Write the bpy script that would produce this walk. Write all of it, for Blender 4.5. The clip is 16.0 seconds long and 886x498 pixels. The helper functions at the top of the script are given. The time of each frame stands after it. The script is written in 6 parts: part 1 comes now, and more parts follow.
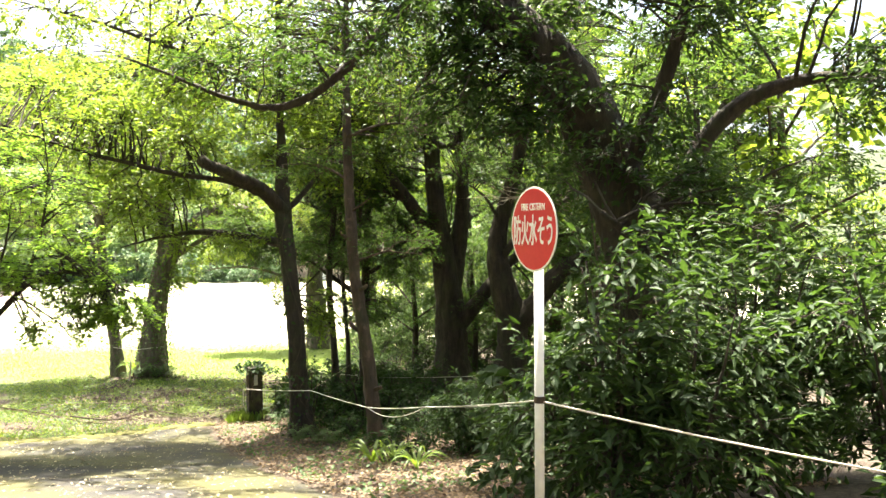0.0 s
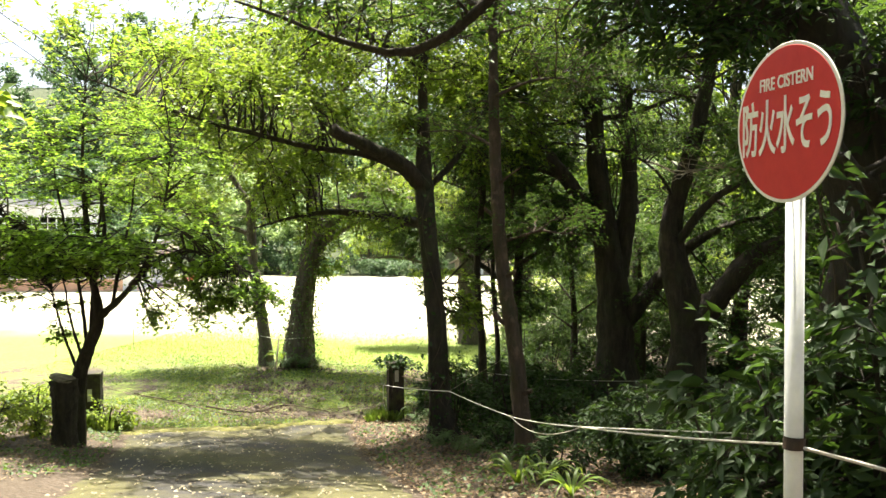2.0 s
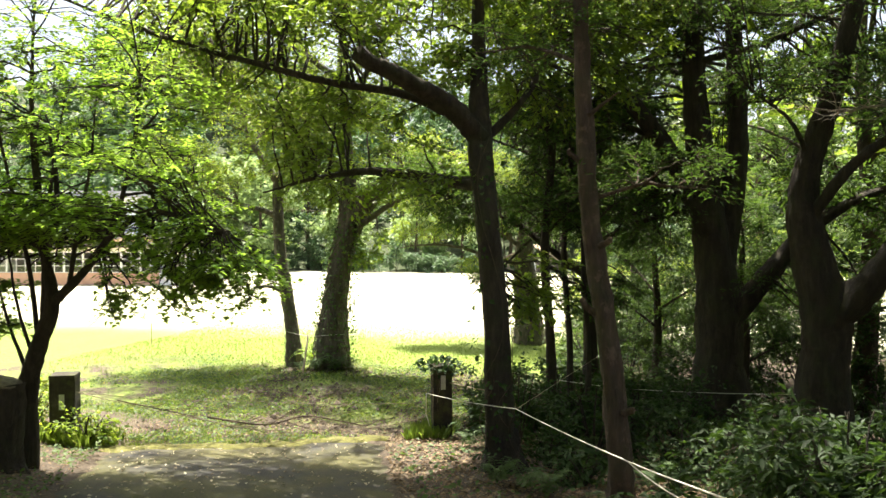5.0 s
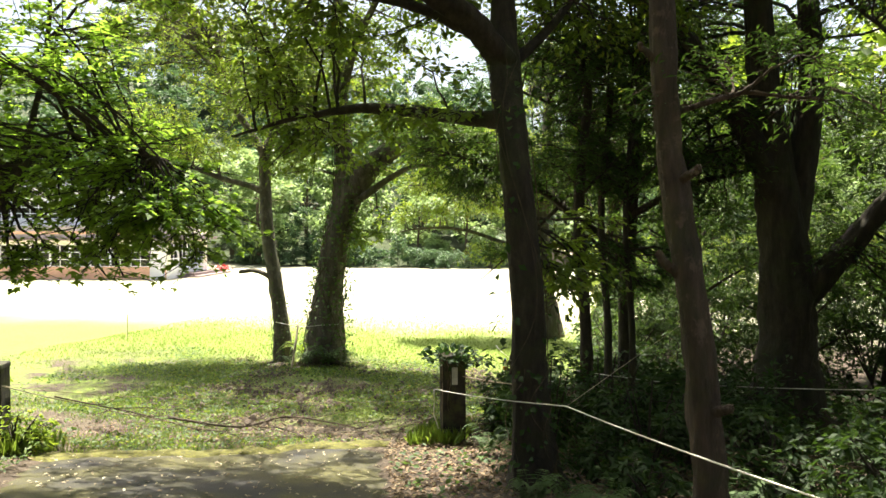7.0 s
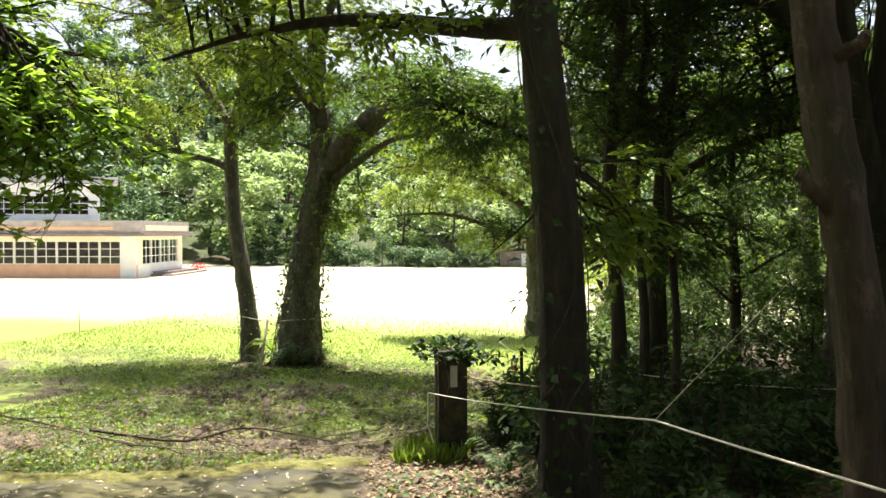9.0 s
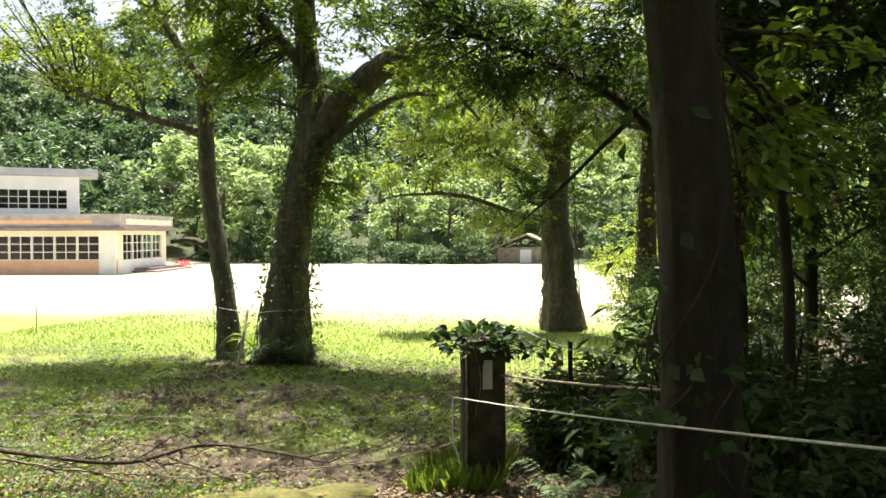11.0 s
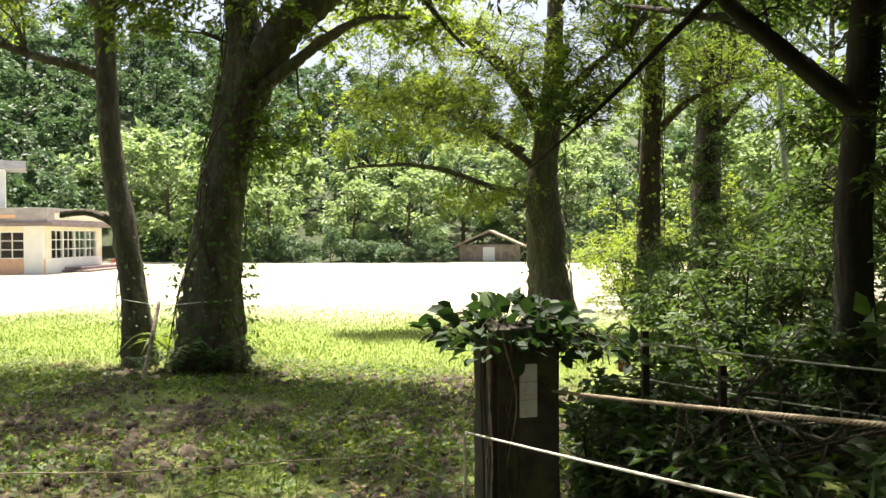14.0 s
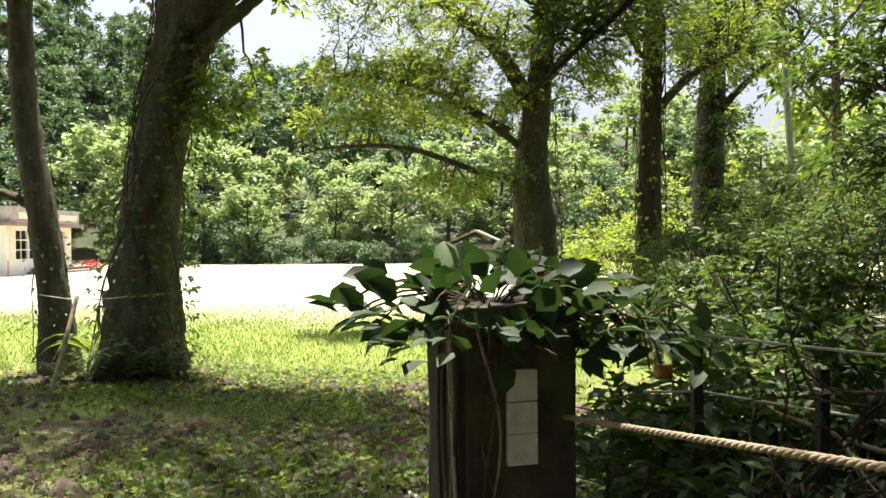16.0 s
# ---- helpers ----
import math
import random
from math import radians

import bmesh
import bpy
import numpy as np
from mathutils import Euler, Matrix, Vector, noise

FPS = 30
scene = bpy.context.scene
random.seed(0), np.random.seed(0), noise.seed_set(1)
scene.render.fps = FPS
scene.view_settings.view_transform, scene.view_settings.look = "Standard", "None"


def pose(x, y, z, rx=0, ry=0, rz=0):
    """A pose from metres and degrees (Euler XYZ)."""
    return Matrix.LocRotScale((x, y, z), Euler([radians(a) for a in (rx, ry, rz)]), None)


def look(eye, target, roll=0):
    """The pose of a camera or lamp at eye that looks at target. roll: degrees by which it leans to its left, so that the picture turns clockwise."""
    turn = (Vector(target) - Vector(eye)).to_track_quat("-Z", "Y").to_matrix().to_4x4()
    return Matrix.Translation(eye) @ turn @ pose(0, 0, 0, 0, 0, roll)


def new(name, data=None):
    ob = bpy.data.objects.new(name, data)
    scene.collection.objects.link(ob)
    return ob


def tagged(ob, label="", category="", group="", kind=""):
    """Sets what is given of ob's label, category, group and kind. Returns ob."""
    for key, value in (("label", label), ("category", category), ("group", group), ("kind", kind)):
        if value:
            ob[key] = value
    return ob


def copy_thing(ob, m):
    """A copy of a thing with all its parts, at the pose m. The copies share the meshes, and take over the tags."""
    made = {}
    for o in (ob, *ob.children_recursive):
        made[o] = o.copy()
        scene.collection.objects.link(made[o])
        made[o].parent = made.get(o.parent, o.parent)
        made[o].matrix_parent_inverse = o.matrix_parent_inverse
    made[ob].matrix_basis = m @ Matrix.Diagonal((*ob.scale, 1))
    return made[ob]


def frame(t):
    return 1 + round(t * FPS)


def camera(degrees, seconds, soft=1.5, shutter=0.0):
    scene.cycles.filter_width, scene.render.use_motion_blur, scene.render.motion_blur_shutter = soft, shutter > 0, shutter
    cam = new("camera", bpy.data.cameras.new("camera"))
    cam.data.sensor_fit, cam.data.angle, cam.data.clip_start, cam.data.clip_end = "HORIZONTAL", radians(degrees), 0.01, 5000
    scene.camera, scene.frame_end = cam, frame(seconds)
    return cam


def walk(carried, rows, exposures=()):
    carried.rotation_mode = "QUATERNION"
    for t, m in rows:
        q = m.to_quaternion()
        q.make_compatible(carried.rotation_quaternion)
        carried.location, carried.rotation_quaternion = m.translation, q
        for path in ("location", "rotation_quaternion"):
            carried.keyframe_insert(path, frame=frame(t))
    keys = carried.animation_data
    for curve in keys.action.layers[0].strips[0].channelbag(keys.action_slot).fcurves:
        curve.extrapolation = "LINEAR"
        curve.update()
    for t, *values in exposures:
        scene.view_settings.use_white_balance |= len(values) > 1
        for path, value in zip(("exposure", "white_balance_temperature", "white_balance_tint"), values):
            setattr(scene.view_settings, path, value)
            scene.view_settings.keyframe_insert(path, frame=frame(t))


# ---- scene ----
cam = camera(57.1, 16.0)
METRES, EYE, TILT, LEAN, TURN = 18.7, 1.5, 0.0, 0.0, 0.0
ROWS = [
    (0.0, 0.0, 0.0, 0.0, -0.01, -1.45, 0.43),
    (0.5, 0.0039, 0.0273, -0.0054, 4.2, -1.45, 0.28),
    (1.0, 0.0058, 0.0557, -0.0095, 6.14, -1.5, 0.3),
    (1.5, 0.0018, 0.0861, -0.0144, 9.01, -1.5, 0.24),
    (2.0, -0.0012, 0.1198, -0.0192, 11.28, -1.51, 0.24),
    (2.5, -0.0057, 0.152, -0.0237, 12.78, -1.52, 0.24),
    (3.0, -0.0121, 0.185, -0.0281, 13.38, -1.53, 0.23),
    (3.5, -0.0188, 0.2152, -0.0332, 14.08, -1.5, 0.18),
    (4.0, -0.0288, 0.2459, -0.0366, 14.3, -1.51, 0.15),
    (6.5, -0.0808, 0.4069, -0.0735, 15.14, -1.43, 0.08),
    (7.0, -0.0917, 0.4399, -0.081, 14.79, -1.39, 0.05),
    (7.5, -0.1006, 0.4754, -0.0893, 14.44, -1.35, 0.05),
    (8.0, -0.1113, 0.5063, -0.0959, 14.35, -1.28, 0.01),
    (8.5, -0.1204, 0.5344, -0.1015, 14.05, -1.23, -0.01),
    (9.0, -0.1319, 0.5638, -0.1065, 13.71, -1.15, -0.01),
    (11.5, -0.1908, 0.7171, -0.1371, 12.67, -1.03, 0.15),
    (12.0, -0.1998, 0.7453, -0.1425, 12.07, -0.99, 0.2),
    (12.5, -0.2085, 0.774, -0.1475, 11.72, -0.95, 0.25),
    (13.0, -0.2166, 0.8018, -0.1508, 11.33, -0.91, 0.26),
    (13.5, -0.2241, 0.8276, -0.1539, 10.98, -0.84, 0.31),
    (14.0, -0.2316, 0.8546, -0.1579, 10.01, -0.82, 0.33),
    (14.5, -0.2341, 0.8819, -0.1622, 9.38, -0.79, 0.47),
    (15.0, -0.2363, 0.9057, -0.1655, 9.03, -0.71, 0.5),
    (15.5, -0.2382, 0.9264, -0.1683, 8.98, -0.68, 0.51),
    (16.0, -0.239, 0.9463, -0.1719, 9.06, -0.58, 0.54),
]
walk(cam, [(t, pose(0, 0, EYE, TILT, LEAN, TURN) @ pose(METRES * x, METRES * y, METRES * z, 90 + pitch, roll, yaw)) for t, x, y, z, yaw, pitch, roll in ROWS],
     exposures=[(0.0, 2.88, 6900, 8), (0.7, 2.45, 6900, 7), (1.6, 2.18, 6900, 6), (4.0, 2.1, 6900, 6), (7.0, 1.98, 6900, 6), (9.0, 1.88, 6900, 7), (12.0, 1.68, 6900, 9), (16.0, 1.6, 6900, 10)])

# ---- light ----
SUN_TO = Vector((-0.10, 0.27, 0.955)).normalized()
world = bpy.data.worlds.new("sky")
scene.world = world
world.use_nodes = True
wn = world.node_tree.nodes
sky = wn.new("ShaderNodeTexSky")
sky.sky_type, sky.sun_disc = "NISHITA", False
sky.sun_elevation = math.asin(SUN_TO.z)
sky.sun_rotation = math.atan2(SUN_TO.x, SUN_TO.y)
sky.dust_density, sky.air_density = 6.0, 0.8
wn["Background"].inputs[1].default_value = 0.095
world.node_tree.links.new(sky.outputs[0], wn["Background"].inputs[0])
sun = new("sun", bpy.data.lights.new("sun", "SUN"))
sun.data.energy, sun.data.angle, sun.data.color = 5.0, radians(0.6), (1.0, 0.95, 0.86)
sun.matrix_world = look((0, 0, 30), tuple(Vector((0, 0, 30)) - SUN_TO))

RNG = np.random.default_rng(7)


# ---- materials ----
def nodes_of(name):
    m = bpy.data.materials.new(name)
    m.use_nodes = True
    nt = m.node_tree
    return m, nt, nt.nodes, nt.links, nt.nodes["Principled BSDF"]


def noise_tex(nt, scale, detail=4.0, rough=0.6, coords=None, stretch=None):
    n = nt.nodes.new("ShaderNodeTexNoise")
    n.inputs["Scale"].default_value, n.inputs["Detail"].default_value, n.inputs["Roughness"].default_value = scale, detail, rough
    g = nt.nodes.new("ShaderNodeNewGeometry")
    src = g.outputs["Position"]
    if coords == "object":
        src = nt.nodes.new("ShaderNodeTexCoord").outputs["Object"]
    if stretch:
        mp = nt.nodes.new("ShaderNodeMapping")
        mp.inputs["Scale"].default_value = stretch
        nt.links.new(src, mp.inputs["Vector"])
        src = mp.outputs[0]
    nt.links.new(src, n.inputs["Vector"])
    return n.outputs["Fac"]


def ramp(nt, fac, stops):
    r = nt.nodes.new("ShaderNodeValToRGB")
    el = r.color_ramp.elements
    while len(el) < len(stops):
        el.new(0.5)
    for e, (p, c) in zip(el, stops):
        e.position = p
        e.color = (*c, 1) if len(c) == 3 else c
    nt.links.new(fac, r.inputs[0])
    return r.outputs[0]


def mix(nt, fac, a, b, kind="MIX"):
    n = nt.nodes.new("ShaderNodeMix")
    n.data_type, n.blend_type = "RGBA", kind
    for slot, v in ((0, fac), (6, a), (7, b)):
        if isinstance(v, (int, float)):
            n.inputs[slot].default_value = v
        elif isinstance(v, tuple):
            n.inputs[slot].default_value = (*v, 1)
        else:
            nt.links.new(v, n.inputs[slot])
    return n.outputs[2]


def calc(nt, op, a, b=0.0):
    n = nt.nodes.new("ShaderNodeMath")
    n.operation = op
    n.use_clamp = True
    for slot, v in ((0, a), (1, b)):
        if isinstance(v, (int, float)):
            n.inputs[slot].default_value = v
        else:
            nt.links.new(v, n.inputs[slot])
    return n.outputs[0]


def bump(nt, b, height, strength=0.5, dist=0.02):
    n = nt.nodes.new("ShaderNodeBump")
    n.inputs["Strength"].default_value, n.inputs["Distance"].default_value = strength, dist
    nt.links.new(height, n.inputs["Height"])
    nt.links.new(n.outputs[0], b.inputs["Normal"])


def leaf_mat(name, dark, light, thru, through_share=0.4, gloss=0.45, odd=None, shine=0.5):
    """Leaf: varied from leaf to leaf, glossy above, light passing through."""
    m, nt, n, l, b = nodes_of(name)
    g = n.new("ShaderNodeNewGeometry")
    col = ramp(nt, g.outputs["Random Per Island"], [(0.0, dark), (0.93, light), (1.0, odd or light)])
    big = noise_tex(nt, 0.9, 2)
    col = mix(nt, calc(nt, "MULTIPLY", big, 0.7), col, mix(nt, 1.0, col, (0.6, 0.72, 0.6), "MULTIPLY"))
    l.new(col, b.inputs["Base Color"])
    b.inputs["Roughness"].default_value = gloss
    b.inputs["Specular IOR Level"].default_value = shine
    t = n.new("ShaderNodeBsdfTranslucent")
    l.new(mix(nt, 0.45, col, thru), t.inputs["Color"])
    s = n.new("ShaderNodeMixShader")
    s.inputs[0].default_value = through_share
    l.new(b.outputs[0], s.inputs[1])
    l.new(t.outputs[0], s.inputs[2])
    l.new(s.outputs[0], n["Material Output"].inputs[0])
    return m


def bark_mat(name, dark, light, moss=(0.05, 0.07, 0.02), moss_share=0.35, lichen=0.45):
    m, nt, n, l, b = nodes_of(name)
    f = noise_tex(nt, 9, 6, 0.7, None, (1, 1, 0.22))
    c = ramp(nt, f, [(0.28, dark), (0.55, light), (0.78, tuple(v * 1.9 for v in light))])
    patch = ramp(nt, noise_tex(nt, 2.2, 4), [(0.5, (0, 0, 0)), (0.68, (1, 1, 1))])
    c = mix(nt, calc(nt, "MULTIPLY", patch, moss_share), c, moss)
    pale = ramp(nt, noise_tex(nt, 5.5, 5, 0.7), [(0.56, (0, 0, 0)), (0.64, (1, 1, 1))])
    l.new(mix(nt, calc(nt, "MULTIPLY", pale, lichen), c, tuple(min(0.24, v * 2.6) for v in light)), b.inputs["Base Color"])
    b.inputs["Roughness"].default_value = 0.92
    bump(nt, b, noise_tex(nt, 20, 7, 0.75, None, (1, 1, 0.28)), 1.0, 0.05)
    return m


def plain_mat(name, a, c, scale=6, rough=0.7, metal=0.0, strength=0.25, dist=0.01):
    m, nt, n, l, b = nodes_of(name)
    l.new(ramp(nt, noise_tex(nt, scale, 6, 0.65), [(0.32, a), (0.68, c)]), b.inputs["Base Color"])
    b.inputs["Roughness"].default_value, b.inputs["Metallic"].default_value = rough, metal
    bump(nt, b, noise_tex(nt, scale * 7, 4), strength, dist)
    return m


# Dark laurel green, which also puts shade into the colour of undergrowth.
LEAF_DARK = leaf_mat("laurel and shaded undergrowth leaf", (0.014, 0.034, 0.010), (0.042, 0.075, 0.022), (0.16, 0.30, 0.03), 0.28, 0.6, None, 0.3)
LEAF_NARROW = leaf_mat("narrow leaf", (0.020, 0.045, 0.014), (0.055, 0.10, 0.03), (0.22, 0.38, 0.04), 0.36, 0.55, (0.10, 0.11, 0.026), 0.35)
LEAF_MID = leaf_mat("broad leaf", (0.045, 0.095, 0.016), (0.12, 0.19, 0.03), (0.46, 0.62, 0.05), 0.5, 0.45, (0.20, 0.17, 0.03))
LEAF_MAPLE = leaf_mat("maple leaf", (0.07, 0.15, 0.02), (0.14, 0.25, 0.035), (0.55, 0.80, 0.09), 0.68, 0.5)
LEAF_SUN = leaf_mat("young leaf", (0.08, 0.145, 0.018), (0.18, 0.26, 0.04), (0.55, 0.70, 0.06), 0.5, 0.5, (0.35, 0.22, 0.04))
# Haze and sun are put into LEAF_HILL and the palest leaf as lighter green.
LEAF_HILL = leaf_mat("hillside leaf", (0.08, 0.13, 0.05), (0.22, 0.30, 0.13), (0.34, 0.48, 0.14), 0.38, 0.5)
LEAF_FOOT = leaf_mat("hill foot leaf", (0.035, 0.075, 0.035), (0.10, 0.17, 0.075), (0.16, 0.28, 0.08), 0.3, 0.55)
LEAF_HAZE = leaf_mat("haze-pale hillside leaf", (0.13, 0.20, 0.07), (0.33, 0.42, 0.20), (0.45, 0.60, 0.18), 0.42, 0.5)
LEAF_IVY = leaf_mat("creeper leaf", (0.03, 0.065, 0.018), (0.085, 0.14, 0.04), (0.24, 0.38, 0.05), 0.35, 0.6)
LEAF_CREEPER = leaf_mat("dark creeper leaf", (0.012, 0.030, 0.012), (0.036, 0.068, 0.026), (0.10, 0.22, 0.03), 0.18, 0.62, (0.07, 0.13, 0.03), 0.3)
LITTER = leaf_mat("fallen leaf", (0.10, 0.055, 0.03), (0.30, 0.20, 0.12), (0.2, 0.1, 0.04), 0.1, 0.75, (0.36, 0.29, 0.2))
PALE_LITTER = leaf_mat("pale fallen leaf", (0.16, 0.11, 0.06), (0.48, 0.40, 0.28), (0.3, 0.2, 0.1), 0.1, 0.7, (0.6, 0.55, 0.42))
GRASS = leaf_mat("grass blade", (0.10, 0.17, 0.02), (0.22, 0.31, 0.05), (0.48, 0.64, 0.07), 0.35, 0.5, (0.42, 0.36, 0.15))
BARK_DARK = bark_mat("dark bark", (0.014, 0.011, 0.008), (0.048, 0.036, 0.027), moss_share=0.3, lichen=0.2)
BARK_BROWN = bark_mat("brown bark", (0.028, 0.02, 0.014), (0.085, 0.058, 0.042), moss_share=0.35)
BARK_GREY = bark_mat("grey bark", (0.03, 0.026, 0.02), (0.11, 0.092, 0.07), moss_share=0.55)
DEAD_WOOD = plain_mat("dead twig", (0.14, 0.11, 0.08), (0.34, 0.28, 0.21), 14, 0.9)
BAMBOO = plain_mat("grey green stem", (0.13, 0.16, 0.11), (0.28, 0.30, 0.22), 5, 0.6)
ROPE = plain_mat("white rope", (0.45, 0.42, 0.36), (0.75, 0.72, 0.64), 60, 0.85, 0, 0.8, 0.004)
HEMP = plain_mat("hemp rope", (0.20, 0.16, 0.11), (0.38, 0.31, 0.23), 50, 0.9, 0, 0.8, 0.004)
WIRE = plain_mat("old cord", (0.16, 0.13, 0.09), (0.30, 0.26, 0.18), 30, 0.9)
WHITE_PAINT = plain_mat("white painted pipe", (0.62, 0.63, 0.64), (0.78, 0.79, 0.80), 9, 0.35, 0, 0.06)
SIGN_RED = plain_mat("red sign paint", (0.46, 0.010, 0.010), (0.54, 0.018, 0.016), 12, 0.6, 0, 0.05)
SIGN_WHITE = plain_mat("white sign paint", (0.68, 0.66, 0.60), (0.80, 0.78, 0.74), 30, 0.5, 0, 0.05)
SIGN_BACK = plain_mat("galvanised plate", (0.35, 0.36, 0.37), (0.48, 0.49, 0.5), 10, 0.45, 0.7, 0.05)
IRON = plain_mat("rusty iron", (0.02, 0.017, 0.015), (0.07, 0.045, 0.032), 24, 0.75, 0.3)
PLASTER = plain_mat("cream plaster", (0.70, 0.65, 0.50), (0.80, 0.76, 0.62), 1.5, 0.85)
WHITE_WALL = plain_mat("white plaster", (0.74, 0.73, 0.70), (0.83, 0.82, 0.80), 1.2, 0.8)
ORANGE_WALL = plain_mat("orange wall panel", (0.66, 0.38, 0.24), (0.76, 0.48, 0.32), 2, 0.8)
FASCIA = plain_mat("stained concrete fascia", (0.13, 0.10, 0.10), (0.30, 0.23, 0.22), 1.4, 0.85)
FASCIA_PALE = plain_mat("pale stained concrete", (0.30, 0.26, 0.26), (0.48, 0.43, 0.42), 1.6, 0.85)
ROOFING = plain_mat("grey roof sheet", (0.28, 0.28, 0.29), (0.42, 0.42, 0.43), 1.1, 0.7)
FRAME_PAINT = plain_mat("white window frame", (0.74, 0.74, 0.72), (0.82, 0.82, 0.80), 5, 0.5)
# Indoor shade is put into the colour of the rooms' floor and walls.
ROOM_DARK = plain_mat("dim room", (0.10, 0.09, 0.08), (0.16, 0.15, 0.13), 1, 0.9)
HUT_WOOD = plain_mat("weathered brown boards", (0.20, 0.15, 0.11), (0.40, 0.33, 0.26), 3, 0.9)
PLATE_STONE = plain_mat("pale name plate", (0.42, 0.42, 0.40), (0.60, 0.60, 0.57), 26, 0.6)
EARTH = plain_mat("dark turned earth", (0.03, 0.022, 0.016), (0.10, 0.075, 0.055), 18, 0.95, 0, 0.6, 0.01)
AMBER = plain_mat("amber liquid", (0.55, 0.20, 0.02), (0.62, 0.26, 0.03), 8, 0.2)
CAP_BLUE = plain_mat("blue cap", (0.05, 0.12, 0.35), (0.07, 0.16, 0.42), 8, 0.4)
RED_BLOOM = plain_mat("red flowers", (0.5, 0.03, 0.04), (0.7, 0.08, 0.08), 9, 0.6)


def glass_mat():
    m, nt, n, l, b = nodes_of("window glass")
    b.inputs["Base Color"].default_value = (0.85, 0.9, 0.9, 1)
    b.inputs["Roughness"].default_value = 0.04
    b.inputs["Transmission Weight"].default_value = 1.0
    b.inputs["IOR"].default_value = 1.45
    return m


GLASS = glass_mat()


def concrete_mat():
    m, nt, n, l, b = nodes_of("old mossy concrete")
    c = ramp(nt, noise_tex(nt, 7, 7, 0.7), [(0.3, (0.020, 0.017, 0.013)), (0.58, (0.055, 0.047, 0.038)), (0.8, (0.14, 0.125, 0.10))])
    streak = ramp(nt, noise_tex(nt, 11, 4, 0.6, None, (1, 1, 0.12)), [(0.45, (0, 0, 0)), (0.65, (1, 1, 1))])
    c = mix(nt, calc(nt, "MULTIPLY", streak, 0.55), c, (0.018, 0.015, 0.012))
    mo = ramp(nt, noise_tex(nt, 3.5, 5), [(0.5, (0, 0, 0)), (0.62, (1, 1, 1))])
    l.new(mix(nt, calc(nt, "MULTIPLY", mo, 0.6), c, (0.07, 0.085, 0.02)), b.inputs["Base Color"])
    b.inputs["Roughness"].default_value = 0.93
    bump(nt, b, noise_tex(nt, 45, 6, 0.7), 0.8, 0.012)
    return m


CONCRETE = concrete_mat()


def asphalt_mat():
    m, nt, n, l, b = nodes_of("old asphalt with moss")
    grit = noise_tex(nt, 95, 3, 0.8)
    c = ramp(nt, grit, [(0.3, (0.012, 0.011, 0.012)), (0.55, (0.031, 0.029, 0.028)), (0.75, (0.075, 0.071, 0.068))])
    c = mix(nt, ramp(nt, noise_tex(nt, 0.9, 5), [(0.4, (0, 0, 0)), (0.7, (0.6, 0.6, 0.6))]), c, (0.038, 0.032, 0.027))
    moss = ramp(nt, noise_tex(nt, 0.55, 6, 0.65), [(0.40, (0, 0, 0)), (0.56, (1, 1, 1))])
    fine = ramp(nt, noise_tex(nt, 30, 4), [(0.4, (0, 0, 0)), (0.6, (1, 1, 1))])
    cover = calc(nt, "MULTIPLY", moss, calc(nt, "ADD", calc(nt, "MULTIPLY", fine, 0.55), 0.35))
    c = mix(nt, cover, c, (0.090, 0.082, 0.016))
    l.new(c, b.inputs["Base Color"])
    b.inputs["Roughness"].default_value = 0.88
    bump(nt, b, grit, 0.6, 0.008)
    return m


def moss_mat():
    m, nt, n, l, b = nodes_of("yellow green moss strip")
    c = ramp(nt, noise_tex(nt, 22, 6, 0.7), [(0.3, (0.05, 0.045, 0.03)), (0.5, (0.11, 0.105, 0.025)), (0.75, (0.19, 0.19, 0.04))])
    l.new(c, b.inputs["Base Color"])
    b.inputs["Roughness"].default_value = 0.95
    bump(nt, b, noise_tex(nt, 60, 5), 0.9, 0.02)
    return m


